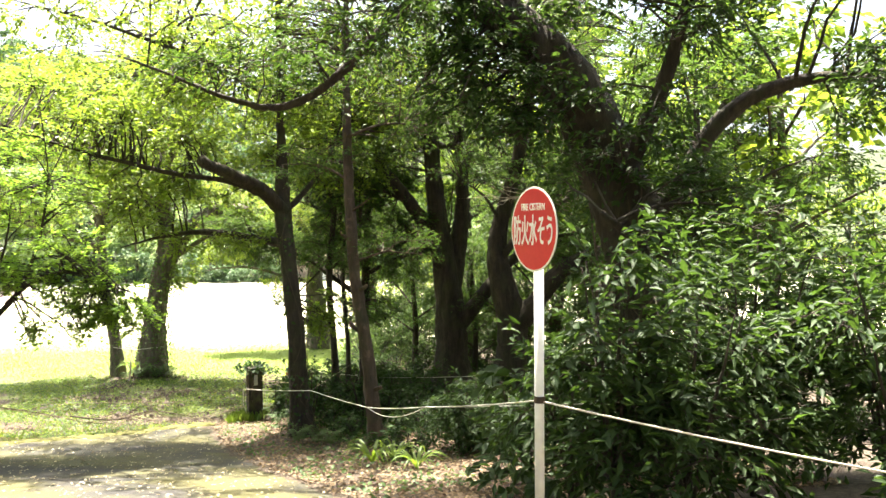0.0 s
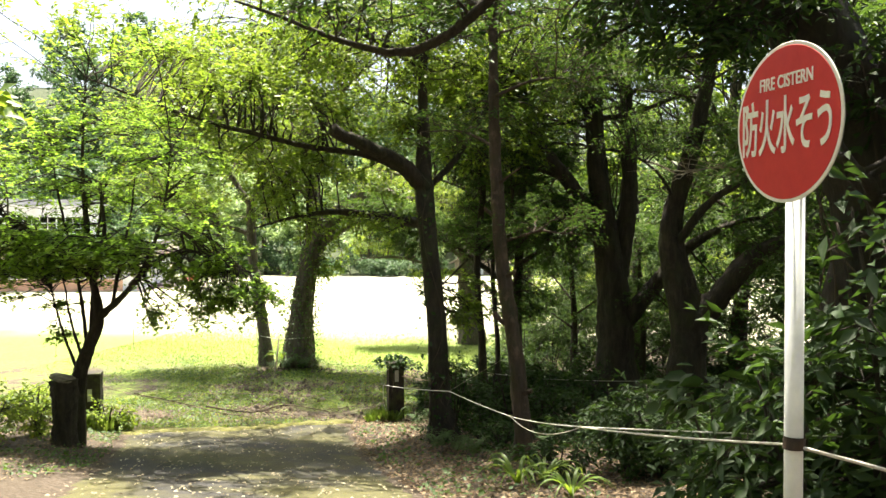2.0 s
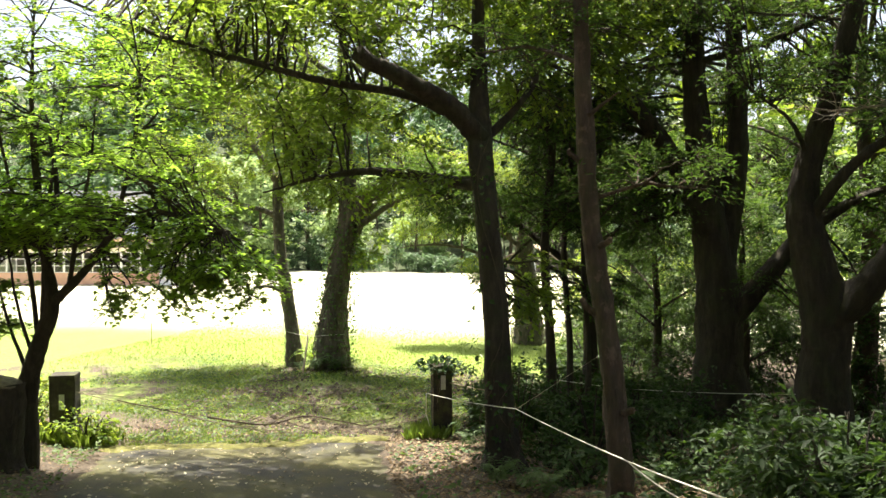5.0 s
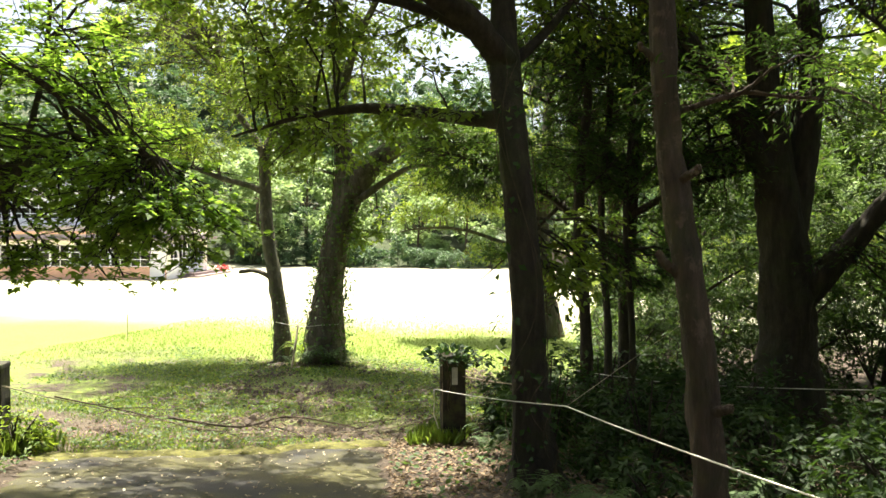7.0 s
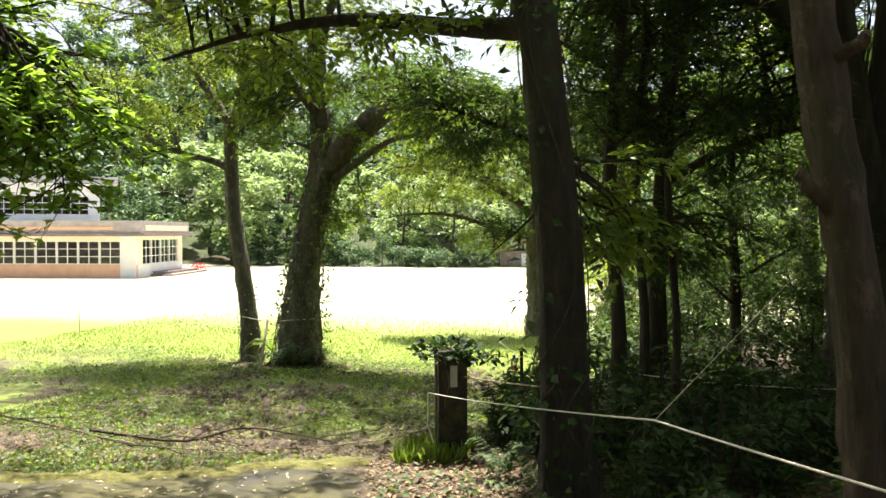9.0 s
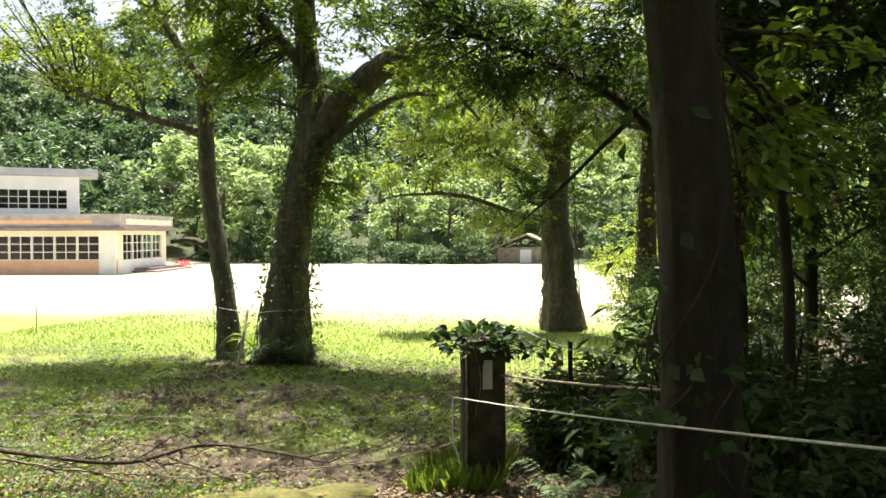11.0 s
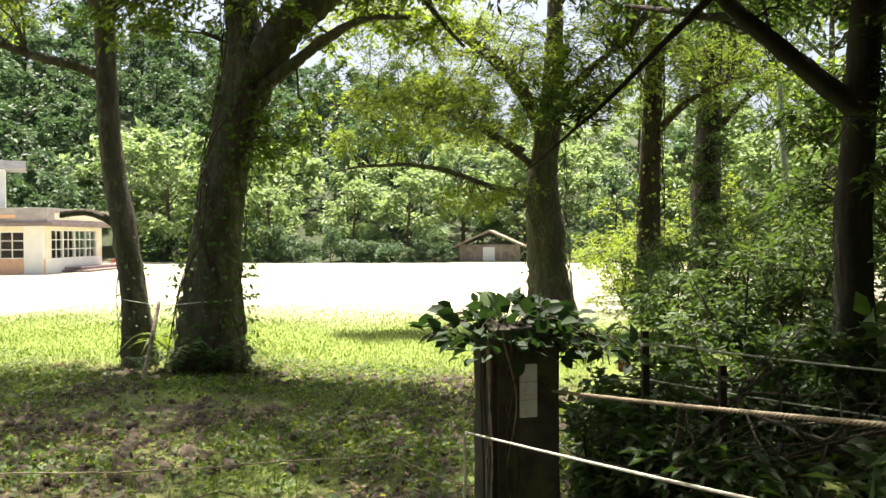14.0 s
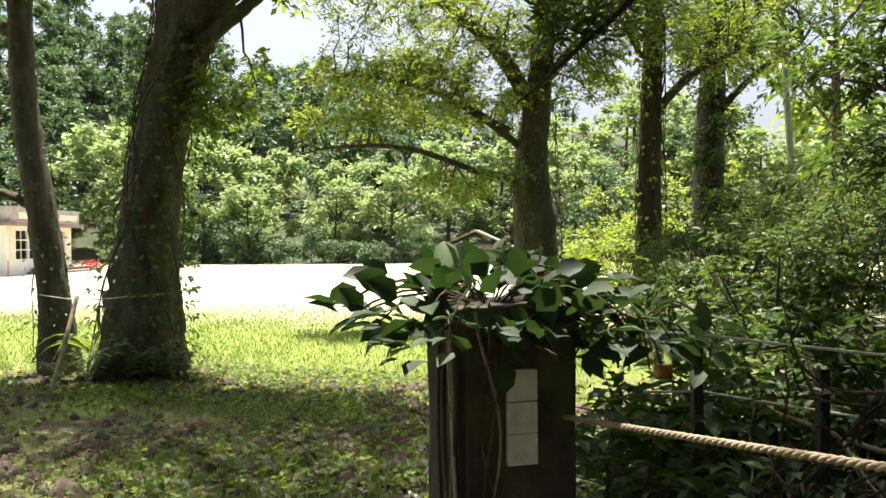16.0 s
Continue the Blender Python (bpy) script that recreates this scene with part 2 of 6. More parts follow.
def ground_mat():
    """Leaf mould under the trees, thin grass by the gate, pale dry schoolyard beyond."""
    m, nt, n, l, b = nodes_of("schoolyard ground")
    g = n.new("ShaderNodeNewGeometry")
    sep = n.new("ShaderNodeSeparateXYZ")
    l.new(g.outputs["Position"], sep.inputs[0])
    soil = ramp(nt, noise_tex(nt, 16, 7, 0.75), [(0.3, (0.022, 0.016, 0.011)), (0.5, (0.07, 0.05, 0.035)), (0.72, (0.17, 0.135, 0.10))])
    green = ramp(nt, noise_tex(nt, 26, 6, 0.7), [(0.3, (0.09, 0.12, 0.02)), (0.55, (0.18, 0.25, 0.04)), (0.75, (0.30, 0.36, 0.08))])
    yard = ramp(nt, noise_tex(nt, 8, 6, 0.7), [(0.3, (0.34, 0.33, 0.22)), (0.7, (0.50, 0.47, 0.36))])
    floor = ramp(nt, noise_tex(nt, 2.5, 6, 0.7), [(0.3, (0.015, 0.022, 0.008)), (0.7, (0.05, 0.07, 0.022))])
    edge = noise_tex(nt, 0.35, 5, 0.6)
    wob = calc(nt, "MULTIPLY", edge, 1.0)

    def step(src, lo, hi, wobble):
        mr = n.new("ShaderNodeMapRange")
        add = n.new("ShaderNodeMath")
        add.operation = "MULTIPLY_ADD"
        l.new(wob, add.inputs[0])
        add.inputs[1].default_value = wobble
        l.new(src, add.inputs[2])
        l.new(add.outputs[0], mr.inputs[0])
        mr.inputs[1].default_value, mr.inputs[2].default_value = lo + wobble / 2, hi + wobble / 2
        mr.interpolation_type = "SMOOTHSTEP"
        return mr.outputs[0]

    patch = ramp(nt, noise_tex(nt, 0.9, 6, 0.7), [(0.42, (0, 0, 0)), (0.58, (1, 1, 1))])
    lawn = mix(nt, patch, soil, green)
    full = mix(nt, step(sep.outputs[1], 24.5, 29.5, 5.0), lawn, green)
    woods = mix(nt, step(sep.outputs[1], 19.0, 22.5, 3.0), soil, full)
    woods = mix(nt, step(sep.outputs[0], -3.0, -1.2, 2.0), woods, soil)
    open_yard = mix(nt, step(sep.outputs[1], 31.0, 38.0, 4.0), woods, yard)
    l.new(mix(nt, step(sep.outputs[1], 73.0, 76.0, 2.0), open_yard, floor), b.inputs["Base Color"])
    b.inputs["Roughness"].default_value = 0.95
    bump(nt, b, noise_tex(nt, 40, 6, 0.7), 0.8, 0.03)
    return m


ASPHALT, MOSS, GROUND = asphalt_mat(), moss_mat(), ground_mat()


# ---- mesh helpers ----
def mesh_from(name, verts, faces, material, smooth=False):
    """verts (n, 3) array; faces: a list of (m, k) index arrays."""
    me = bpy.data.meshes.new(name)
    verts = np.ascontiguousarray(verts, dtype=np.float32)
    me.vertices.add(len(verts))
    me.vertices.foreach_set("co", verts.ravel())
    loops = np.concatenate([f.ravel() for f in faces]).astype(np.int32)
    totals = np.concatenate([np.full(len(f), f.shape[1]) for f in faces])
    starts = np.concatenate([[0], np.cumsum(totals)[:-1]]).astype(np.int32)
    me.loops.add(len(loops))
    me.loops.foreach_set("vertex_index", loops)
    me.polygons.add(len(starts))
    me.polygons.foreach_set("loop_start", starts)
    if smooth:
        me.polygons.foreach_set("use_smooth", np.ones(len(starts), dtype=bool))
    me.materials.append(material)
    me.update(calc_edges=True)
    return me


def part(name, data, material, parent, label=""):
    """Links a bmesh, or a mesh, as one mesh object under a thing or a part."""
    if isinstance(data, bmesh.types.BMesh):
        me = bpy.data.meshes.new(name)
        data.to_mesh(me)
        data.free()
        me.materials.append(material)
    else:
        me = data
    ob = new(name, me)
    if parent is not None:
        ob.parent = parent
        ob.matrix_parent_inverse = parent.matrix_basis.inverted()
    return tagged(ob, label)


def box(bm, lo, hi, bevel=0.0):
    r = bmesh.ops.create_cube(bm, size=1)
    lo, hi = Vector(lo), Vector(hi)
    for v in r["verts"]:
        v.co = Vector((v.co[i] + 0.5) * (hi[i] - lo[i]) + lo[i] for i in range(3))
    if bevel:
        edges = list({e for v in r["verts"] for e in v.link_edges})
        bmesh.ops.bevel(bm, geom=edges, offset=bevel, segments=2, affect="EDGES", profile=0.6)
    return bm


def unit(v):
    return v / np.maximum(np.linalg.norm(v, axis=-1, keepdims=True), 1e-9)


def tubes(P, R, sides):
    """Tubes along n lines of m points (n, m, 3) with radii (n, m): vertices and faces."""
    n, m, _ = P.shape
    T = unit(np.gradient(P, axis=1))
    ref = np.where(np.abs(T[..., 2:3]) > 0.9, np.array([1.0, 0.0, 0.0]), np.array([0.0, 0.0, 1.0]))
    if m > 6:
        ref = np.broadcast_to(np.array([0.31, 0.95, 0.05]), T.shape)
    U = unit(np.cross(T, ref))
    V = np.cross(T, U)
    a = np.linspace(0, 2 * np.pi, sides, endpoint=False)
    ring = U[:, :, None] * np.cos(a)[None, None, :, None] + V[:, :, None] * np.sin(a)[None, None, :, None]
    verts = P[:, :, None] + ring * R[:, :, None, None]
    idx = np.arange(n * m * sides).reshape(n, m, sides)
    nxt = np.roll(idx, -1, axis=2)
    quads = np.stack([idx[:, :-1], nxt[:, :-1], nxt[:, 1:], idx[:, 1:]], -1).reshape(-1, 4)
    caps = [idx[:, -1, :], idx[:, 0, ::-1]]
    return verts.reshape(-1, 3), [quads] + caps


def smooth_line(points, count):
    """A soft curve through a few points of any width (x, y, z, radius)."""
    p = np.array(points, float)
    p = np.vstack([2 * p[0] - p[1], p, 2 * p[-1] - p[-2]])
    out = []
    for u in np.linspace(0, len(points) - 1 - 1e-6, count):
        i = int(u)
        f = u - i
        a, b, c, d = p[i], p[i + 1], p[i + 2], p[i + 3]
        out.append(0.5 * (2 * b + (c - a) * f + (2 * a - 5 * b + 4 * c - d) * f * f + (3 * b - a - 3 * c + d) * f ** 3))
    return np.array(out)


def limb_mesh(name, points, material, sides=12, wobble=0.03, lumps=0.10, count=None, flare=0.0):
    count = count or max(10, 7 * len(points))
    c = smooth_line(points, count)
    c[:, :3] += np.cumsum(RNG.normal(0, wobble * 0.25, (count, 3)), 0) * np.linspace(0, 1, count)[:, None] * 0.5
    c[:, 3] = np.maximum(c[:, 3], 0.004)
    v, f = tubes(c[None, :, :3], c[None, :, 3], sides)
    v = v.reshape(count, sides, 3)
    ang = np.linspace(0, 2 * np.pi, sides, endpoint=False)
    ridge = 1 + lumps * np.sin(ang * 3 + RNG.uniform(0, 6))[None, :] + RNG.normal(0, lumps * 0.45, (count, sides))
    if flare:
        up = np.clip(1 - np.linspace(0, 1, count) * 5, 0, 1)[:, None]
        ridge = ridge + flare * up * (0.6 + 0.6 * np.sin(ang * 5 + 1)[None, :])
    v = c[:, None, :3] + (v - c[:, None, :3]) * ridge[..., None]
    return mesh_from(name, v.reshape(-1, 3), f, material, smooth=True), c


LEAF_SHAPES = {
    "oval": ([(0, 0, 0), (0.5, 0.5, 0.12), (1, 0, -0.06), (0.5, -0.5, 0.12)], [(0, 1, 2), (0, 2, 3)]),
    "maple": ([(0, 0, 0), (0.25, 0.62, 0.02), (0.52, 0.2, 0.03), (1, 0, -0.06), (0.52, -0.2, 0.03), (0.25, -0.62, 0.02)],
              [(0, 2, 1), (0, 3, 2), (0, 4, 3), (0, 5, 4)]),
    "big": ([(0, 0, 0), (0.3, 0.46, 0.10), (0.7, 0.38, 0.08), (1, 0, -0.10), (0.7, -0.38, 0.08), (0.3, -0.46, 0.10), (0.5, 0, 0.0)],
            [(0, 6, 1), (1, 6, 2), (2, 6, 3), (3, 6, 4), (4, 6, 5), (5, 6, 0)]),
}


def leaves_mesh(name, P, D, N, L, W, material, shape="oval"):
    pts, tris = LEAF_SHAPES[shape]
    D = unit(D)
    S = unit(np.cross(N, D))
    U = np.cross(D, S)
    pts = np.array(pts)
    v = P[:, None] + L[:, None, None] * (pts[None, :, 0:1] * D[:, None] + pts[None, :, 1:2] * W * S[:, None] + pts[None, :, 2:3] * U[:, None])
    f = (np.arange(len(P)) * len(pts))[:, None, None] + np.array(tris)[None]
    return mesh_from(name, v.reshape(-1, 3), [f.reshape(-1, 3)], material)


def sprays(anchors, blobs, leaf, per_twig, cluster=7, level=1.0):
    """Branchlets that reach from the anchors (k, 4) into egg-shaped blobs, with leaves along the twigs. Returns branch tubes and leaf places."""
    BP, BR, TP, TR, LP, LD, LN = [], [], [], [], [], [], []
    for cx, cy, cz, rx, ry, rz, twigs in blobs:
        k = max(2, int(twigs / cluster))
        c = unit(RNG.normal(size=(k, 3))) * (RNG.uniform(0.1, 1, (k, 1)) ** 0.5) * np.array([rx, ry, rz]) + np.array([cx, cy, cz])
        d = np.linalg.norm(anchors[None, :, :3] - c[:, None], axis=2) + RNG.uniform(0, 0.4, (k, len(anchors)))
        a = anchors[np.argmin(d, 1)]
        u = np.linspace(0, 1, 6)[None, :, None]
        sag = np.array([0, 0, 1.0]) * np.linalg.norm(c - a[:, :3], axis=1)[:, None] * RNG.uniform(-0.05, 0.2, (k, 1))
        line = a[:, None, :3] * (1 - u) + c[:, None] * u + (4 * u * (1 - u)) * sag[:, None] + RNG.normal(0, 0.03, (k, 6, 3)) * (u * (1 - u) * 4)
        r0 = np.minimum(np.clip(0.008 + 0.012 * np.linalg.norm(c - a[:, :3], axis=1), 0.01, 0.04), a[:, 3] * 0.8)
        BP.append(line)
        BR.append(r0[:, None] * np.linspace(1, 0.35, 6)[None])
        spread = 0.30 * (rx * ry * rz) ** (1 / 3) + 0.18
        w = RNG.uniform(0, 1, (k * cluster, 1))
        base = np.repeat(line[:, 3], cluster, 0) * w + np.repeat(c, cluster, 0) * (1 - w)
        way = unit(RNG.normal(size=(k * cluster, 3)) * np.array([1, 1, 0.45 * level]) + np.repeat(unit(c - a[:, :3]), cluster, 0) * 0.5)
        tip = base + way * spread * RNG.uniform(0.5, 1.4, (k * cluster, 1))
        tip[:, 2] -= RNG.uniform(0, 0.25, k * cluster) * spread
        u4 = np.linspace(0, 1, 4)[None, :, None]
        tl = base[:, None] * (1 - u4) + tip[:, None] * u4 + np.array([0, 0, 0.12]) * spread * (4 * u4 * (1 - u4))
        TP.append(tl)
        TR.append(np.full((len(tl), 4), 1.0) * np.array([0.006, 0.005, 0.0035, 0.002]))
        q = RNG.uniform(0.12, 1.05, (len(tl), per_twig, 1))
        P = base[:, None] * (1 - q) + tip[:, None] * q + np.array([0, 0, 0.12]) * spread * (4 * q * (1 - q)) + RNG.normal(0, leaf * 0.35, (len(tl), per_twig, 3))
        side = np.where(RNG.random((len(tl), per_twig, 1)) < 0.5, -1.0, 1.0)
        across = unit(np.cross(way, np.array([0, 0, 1.0])))
        D = way[:, None] * RNG.uniform(0.2, 1, (len(tl), per_twig, 1)) + across[:, None] * side * RNG.uniform(0.4, 1, (len(tl), per_twig, 1)) + RNG.normal(0, 0.3, P.shape) - np.array([0, 0, 0.25])
        LP.append(P.reshape(-1, 3))
        LD.append(D.reshape(-1, 3))
        LN.append((np.array([0, 0, 1.0]) + RNG.normal(0, 0.5 * level, P.shape)).reshape(-1, 3))
    return np.concatenate(BP), np.concatenate(BR), np.concatenate(TP), np.concatenate(TR), np.concatenate(LP), np.concatenate(LD), np.concatenate(LN)


def tree(name, trunk, limbs, blobs, bark, leaf_material, leaf=0.08, width=0.45, per_twig=12, shape="oval", label="", category="tree", group="", sides=14, flare=0.35, lumps=0.10, trunk_name="trunk", fine=True, dense=2.0, level=1.0):
    """A trunk and limbs (x, y, z, radius), with leafy sprays in the blobs."""
    root = tagged(new(name), label, category, group)
    root.matrix_basis = pose(trunk[0][0], trunk[0][1], trunk[0][2])
    me, line = limb_mesh(trunk_name, trunk, bark, sides, flare=flare, lumps=lumps)
    part(trunk_name, me, bark, root)
    lines = [line[len(line) // 3:]]
    for pts in limbs:
        me, line = limb_mesh("limb", pts, bark, 9 if fine else 5, wobble=0.05, lumps=0.12, count=None if fine else 8)
        part("limb", me, bark, root)
        lines.append(line[2:])
    if blobs:
        blobs = [(*b[:6], b[6] * dense) for b in blobs]
        bp, br, tp, tr, lp, ld, ln = sprays(np.concatenate(lines), blobs, leaf, per_twig, level=level)
        v1, f1 = tubes(bp, br, 5 if fine else 4)
        f1 = f1[:1]
        if fine:
            v2, f2 = tubes(tp[:, ::3], tr[:, ::3], 3)
            f1 = f1 + [f2[0] + len(v1)]
            v1 = np.concatenate([v1, v2])
        tagged(part("branch_work", mesh_from("branch_work", v1, f1, bark), bark, root), kind="stuff")
        L = leaf * RNG.uniform(0.65, 1.3, len(lp))
        part("crown", leaves_mesh("crown", lp, ld, ln, L, width, leaf_material, shape), leaf_material, root)
    return root


# ---- ground ----
PROFILE_Y = [-60, -30, -3, 0, 4.6, 7.6, 10.5, 13.4, 15, 17.7, 19.5, 20.5, 24]
PROFILE_Z = [5.2, 5.0, 0.64, 0.1, -0.58, -1.27, -1.89, -2.46, -2.72, -3.11, -3.2, -3.27, -3.3]


def smoothstep(a, b, v):
    u = np.clip((v - a) / (b - a), 0, 1)
    return u * u * (3 - 2 * u)


ROAD_Y = [-40, -8, 0, 5, 9.7, 13.9, 16.7, 19.6]
ROAD_L = [-3.5, -3.8, -4.1, -4.5, -5.85, -7.9, -9.4, -10.6]
ROAD_R = [1.6, 1.1, 0.55, 0.15, -1.1, -3.15, -4.5, -5.55]


def ground_z(x, y):
    x, y = np.asarray(x, float), np.asarray(y, float)
    z = np.interp(y, PROFILE_Y, PROFILE_Z)
    out = np.maximum(np.interp(y, ROAD_Y, ROAD_L) - x, x - np.interp(y, ROAD_Y, ROAD_R))
    near = smoothstep(0.0, 1.2, out) * (1 - smoothstep(18.5, 22, y))
    z = z + near * 0.12 + near * 0.22 * smoothstep(1.0, 6.0, out)
    z = z + 0.035 * np.sin(x * 1.7 + 0.6 * y) * np.sin(y * 1.3 - x * 0.4) * smoothstep(0.2, 1, np.maximum(out, y - 20)) * (1 - smoothstep(30, 40, y))
    start = 76 - 12 * smoothstep(-28, -60, x) - 8 * smoothstep(5, 40, x)
    tall = 19 + 12 * smoothstep(-45, -85, x) - 8 * smoothstep(-6, 30, x)
    z = z + tall * smoothstep(0, 75, y - start)
    z = z + 14 * smoothstep(-55, -120, x) * (1 - smoothstep(0, 75, y - start)) + 8 * smoothstep(25, 90, x)
    return z


def grid_axis(lo, hi, step, far):
    near = np.arange(lo, hi + step / 2, step)
    g = step * 1.25 ** np.arange(1, 60)
    low, high = lo - np.cumsum(g), hi + np.cumsum(g)
    return np.concatenate([low[low > -far][::-1], near, high[high < far]])


gx, gy = grid_axis(-18, 8, 0.25, 3500), grid_axis(-3, 34, 0.25, 3500)
X, Y = np.meshgrid(gx, gy)
on_road = (X > np.interp(Y, ROAD_Y, ROAD_L) + 0.1) & (X < np.interp(Y, ROAD_Y, ROAD_R) - 0.1) & (Y < 19.2)
Z = ground_z(X, Y) - 0.04 * on_road
idx = np.arange(X.size).reshape(X.shape)
quads = np.stack([idx[:-1, :-1], idx[:-1, 1:], idx[1:, 1:], idx[1:, :-1]], -1).reshape(-1, 4)
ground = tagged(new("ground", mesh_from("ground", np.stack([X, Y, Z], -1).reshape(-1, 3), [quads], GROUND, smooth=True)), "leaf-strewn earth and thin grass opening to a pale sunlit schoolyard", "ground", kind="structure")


def road_end(u):
    """y of the asphalt's end across the road, u from its left edge to its right."""
    return 17.25 + 2.3 * u + 0.1 * np.sin(u * 9)


def build_road():
    rows, cols = 150, 26
    u = np.linspace(0, 1, cols)
    vs = []
    for i in range(rows):
        s = i / (rows - 1)
        y = -38 + s ** 0.6 * (road_end(u) + 38)
        left, right = np.interp(y, ROAD_Y, ROAD_L), np.interp(y, ROAD_Y, ROAD_R)
        wig = 0.07 * np.sin(y * 2.3) + 0.05 * np.sin(y * 5.1)
        x = left + (right - left) * u + wig * (2 * u - 1)
        z = np.interp(y, PROFILE_Y, PROFILE_Z) + 0.015 - 0.05 * (2 * np.abs(u - 0.5)) ** 6
        vs.append(np.stack([x, y, z], -1))
    v = np.concatenate(vs)
    i = np.arange(rows * cols).reshape(rows, cols)
    q = np.stack([i[:-1, :-1], i[:-1, 1:], i[1:, 1:], i[1:, :-1]], -1).reshape(-1, 4)
    tagged(new("road", mesh_from("road", v, [q], ASPHALT, smooth=True)), "old dark asphalt lane patched with moss, sloping down", "road", kind="structure")


build_road()


def build_moss_strip():
    u = np.linspace(-0.02, 1.0, 70)
    rows = []
    for k, (dy, h) in enumerate([(-0.22, -0.02), (-0.12, 0.03), (0.0, 0.05), (0.14, 0.045), (0.3, -0.05)]):
        y = road_end(u) + dy * (1 + 0.5 * np.sin(u * 31 + k))
        left, right = np.interp(y, ROAD_Y, ROAD_L), np.interp(y, ROAD_Y, ROAD_R)
        x = left + (right - left) * u
        rows.append(np.stack([x, y, np.interp(y, PROFILE_Y, PROFILE_Z) + h + 0.012 * np.sin(u * 57 + k * 2)], -1))
    v = np.concatenate(rows)
    i = np.arange(len(v)).reshape(5, -1)
    q = np.stack([i[:-1, :-1], i[:-1, 1:], i[1:, 1:], i[1:, :-1]], -1).reshape(-1, 4)
    tagged(new("moss_strip", mesh_from("moss_strip", v, [q], MOSS, smooth=True)), "yellow-green moss ridge along the asphalt's end", "moss", kind="structure")


build_moss_strip()


def gz(x, y):
    return float(ground_z(x, y))


# ---- the trees along the walk ----
# Some of the high blobs are added to shade the lane's end and fence.
tree("gate_tree", [(-3.0, 17.1, gz(-3.0, 17.1) - 0.1, 0.30), (-3.05, 17.05, -2.2, 0.21), (-3.1, 17.0, -0.6, 0.18), (-3.25, 17.1, 0.9, 0.165), (-3.42, 17.5, 1.95, 0.175), (-3.44, 17.6, 3.3, 0.10), (-3.44, 17.7, 4.9, 0.08), (-3.5, 17.8, 7.5, 0.05)],
     [[(-3.42, 17.5, 1.9, 0.17), (-3.8, 17.0, 2.35, 0.15), (-4.3, 16.3, 2.62, 0.125), (-4.65, 15.7, 2.85, 0.10)],
      [(-3.5, 17.3, 2.1, 0.09), (-4.41, 17.0, 2.5, 0.06), (-5.3, 16.5, 2.62, 0.05), (-6.17, 16.0, 2.85, 0.042), (-7.37, 15.5, 3.2, 0.03), (-8.9, 15.0, 3.8, 0.015)],
      [(-3.3, 17.3, 1.2, 0.11), (-3.9, 17.5, 1.28, 0.085), (-4.7, 17.6, 1.42, 0.07), (-5.4, 17.6, 1.45, 0.055), (-6.2, 17.5, 1.3, 0.03), (-6.9, 17.4, 1.1, 0.015)],
      [(-3.4, 17.7, 1.9, 0.07), (-2.9, 18.3, 2.6, 0.05), (-2.4, 18.8, 3.6, 0.04), (-2.3, 20.5, 4.4, 0.02)],
      [(-3.44, 17.7, 4.2, 0.06), (-4.6, 16.4, 4.8, 0.05), (-6.0, 15.0, 5.2, 0.03), (-7.0, 13.8, 5.3, 0.015)],
      [(-3.44, 17.7, 4.4, 0.06), (-5.0, 18.8, 5.2, 0.04), (-7.2, 19.8, 5.6, 0.015)]],
     [(-5.4, 17.5, 1.5, 1.7, 1.0, 0.5, 50), (-5.8, 17.6, 2.5, 2.3, 1.2, 0.5, 80), (-6.4, 16.2, 3.5, 2.0, 1.6, 0.7, 170), (-4.2, 18.0, 4.4, 2.4, 2.2, 1.2, 230), (-2.2, 19.2, 3.3, 1.5, 1.4, 1.0, 150), (-3.9, 17.9, 2.9, 1.2, 1.0, 0.5, 60),
      (-8.6, 15.6, 4.9, 2.2, 2.0, 0.7, 50), (-9.4, 20.6, 4.9, 2.8, 2.2, 0.8, 50), (-7.6, 18.2, 4.6, 2.7, 1.7, 0.6, 230), (-2.6, 17.7, -0.3, 0.6, 0.5, 0.6, 30), (-5.2, 14.6, 5.4, 2.6, 2.4, 0.8, 100), (-2.4, 21.4, 4.6, 2.6, 2.2, 1.0, 340), (-2.6, 19.6, 5.8, 2.4, 2.2, 0.8, 200), (-6.6, 19.6, 5.6, 2.6, 2.2, 0.9, 70), (-3.4, 18.0, 7.0, 3.4, 3.2, 1.0, 190), (-2.6, 20.4, 4.2, 2.0, 1.6, 0.6, 200)],
     BARK_DARK, LEAF_MID, 0.11, 0.5, 14, label="mossy brown tree with a broken-off limb, behind the gate post")

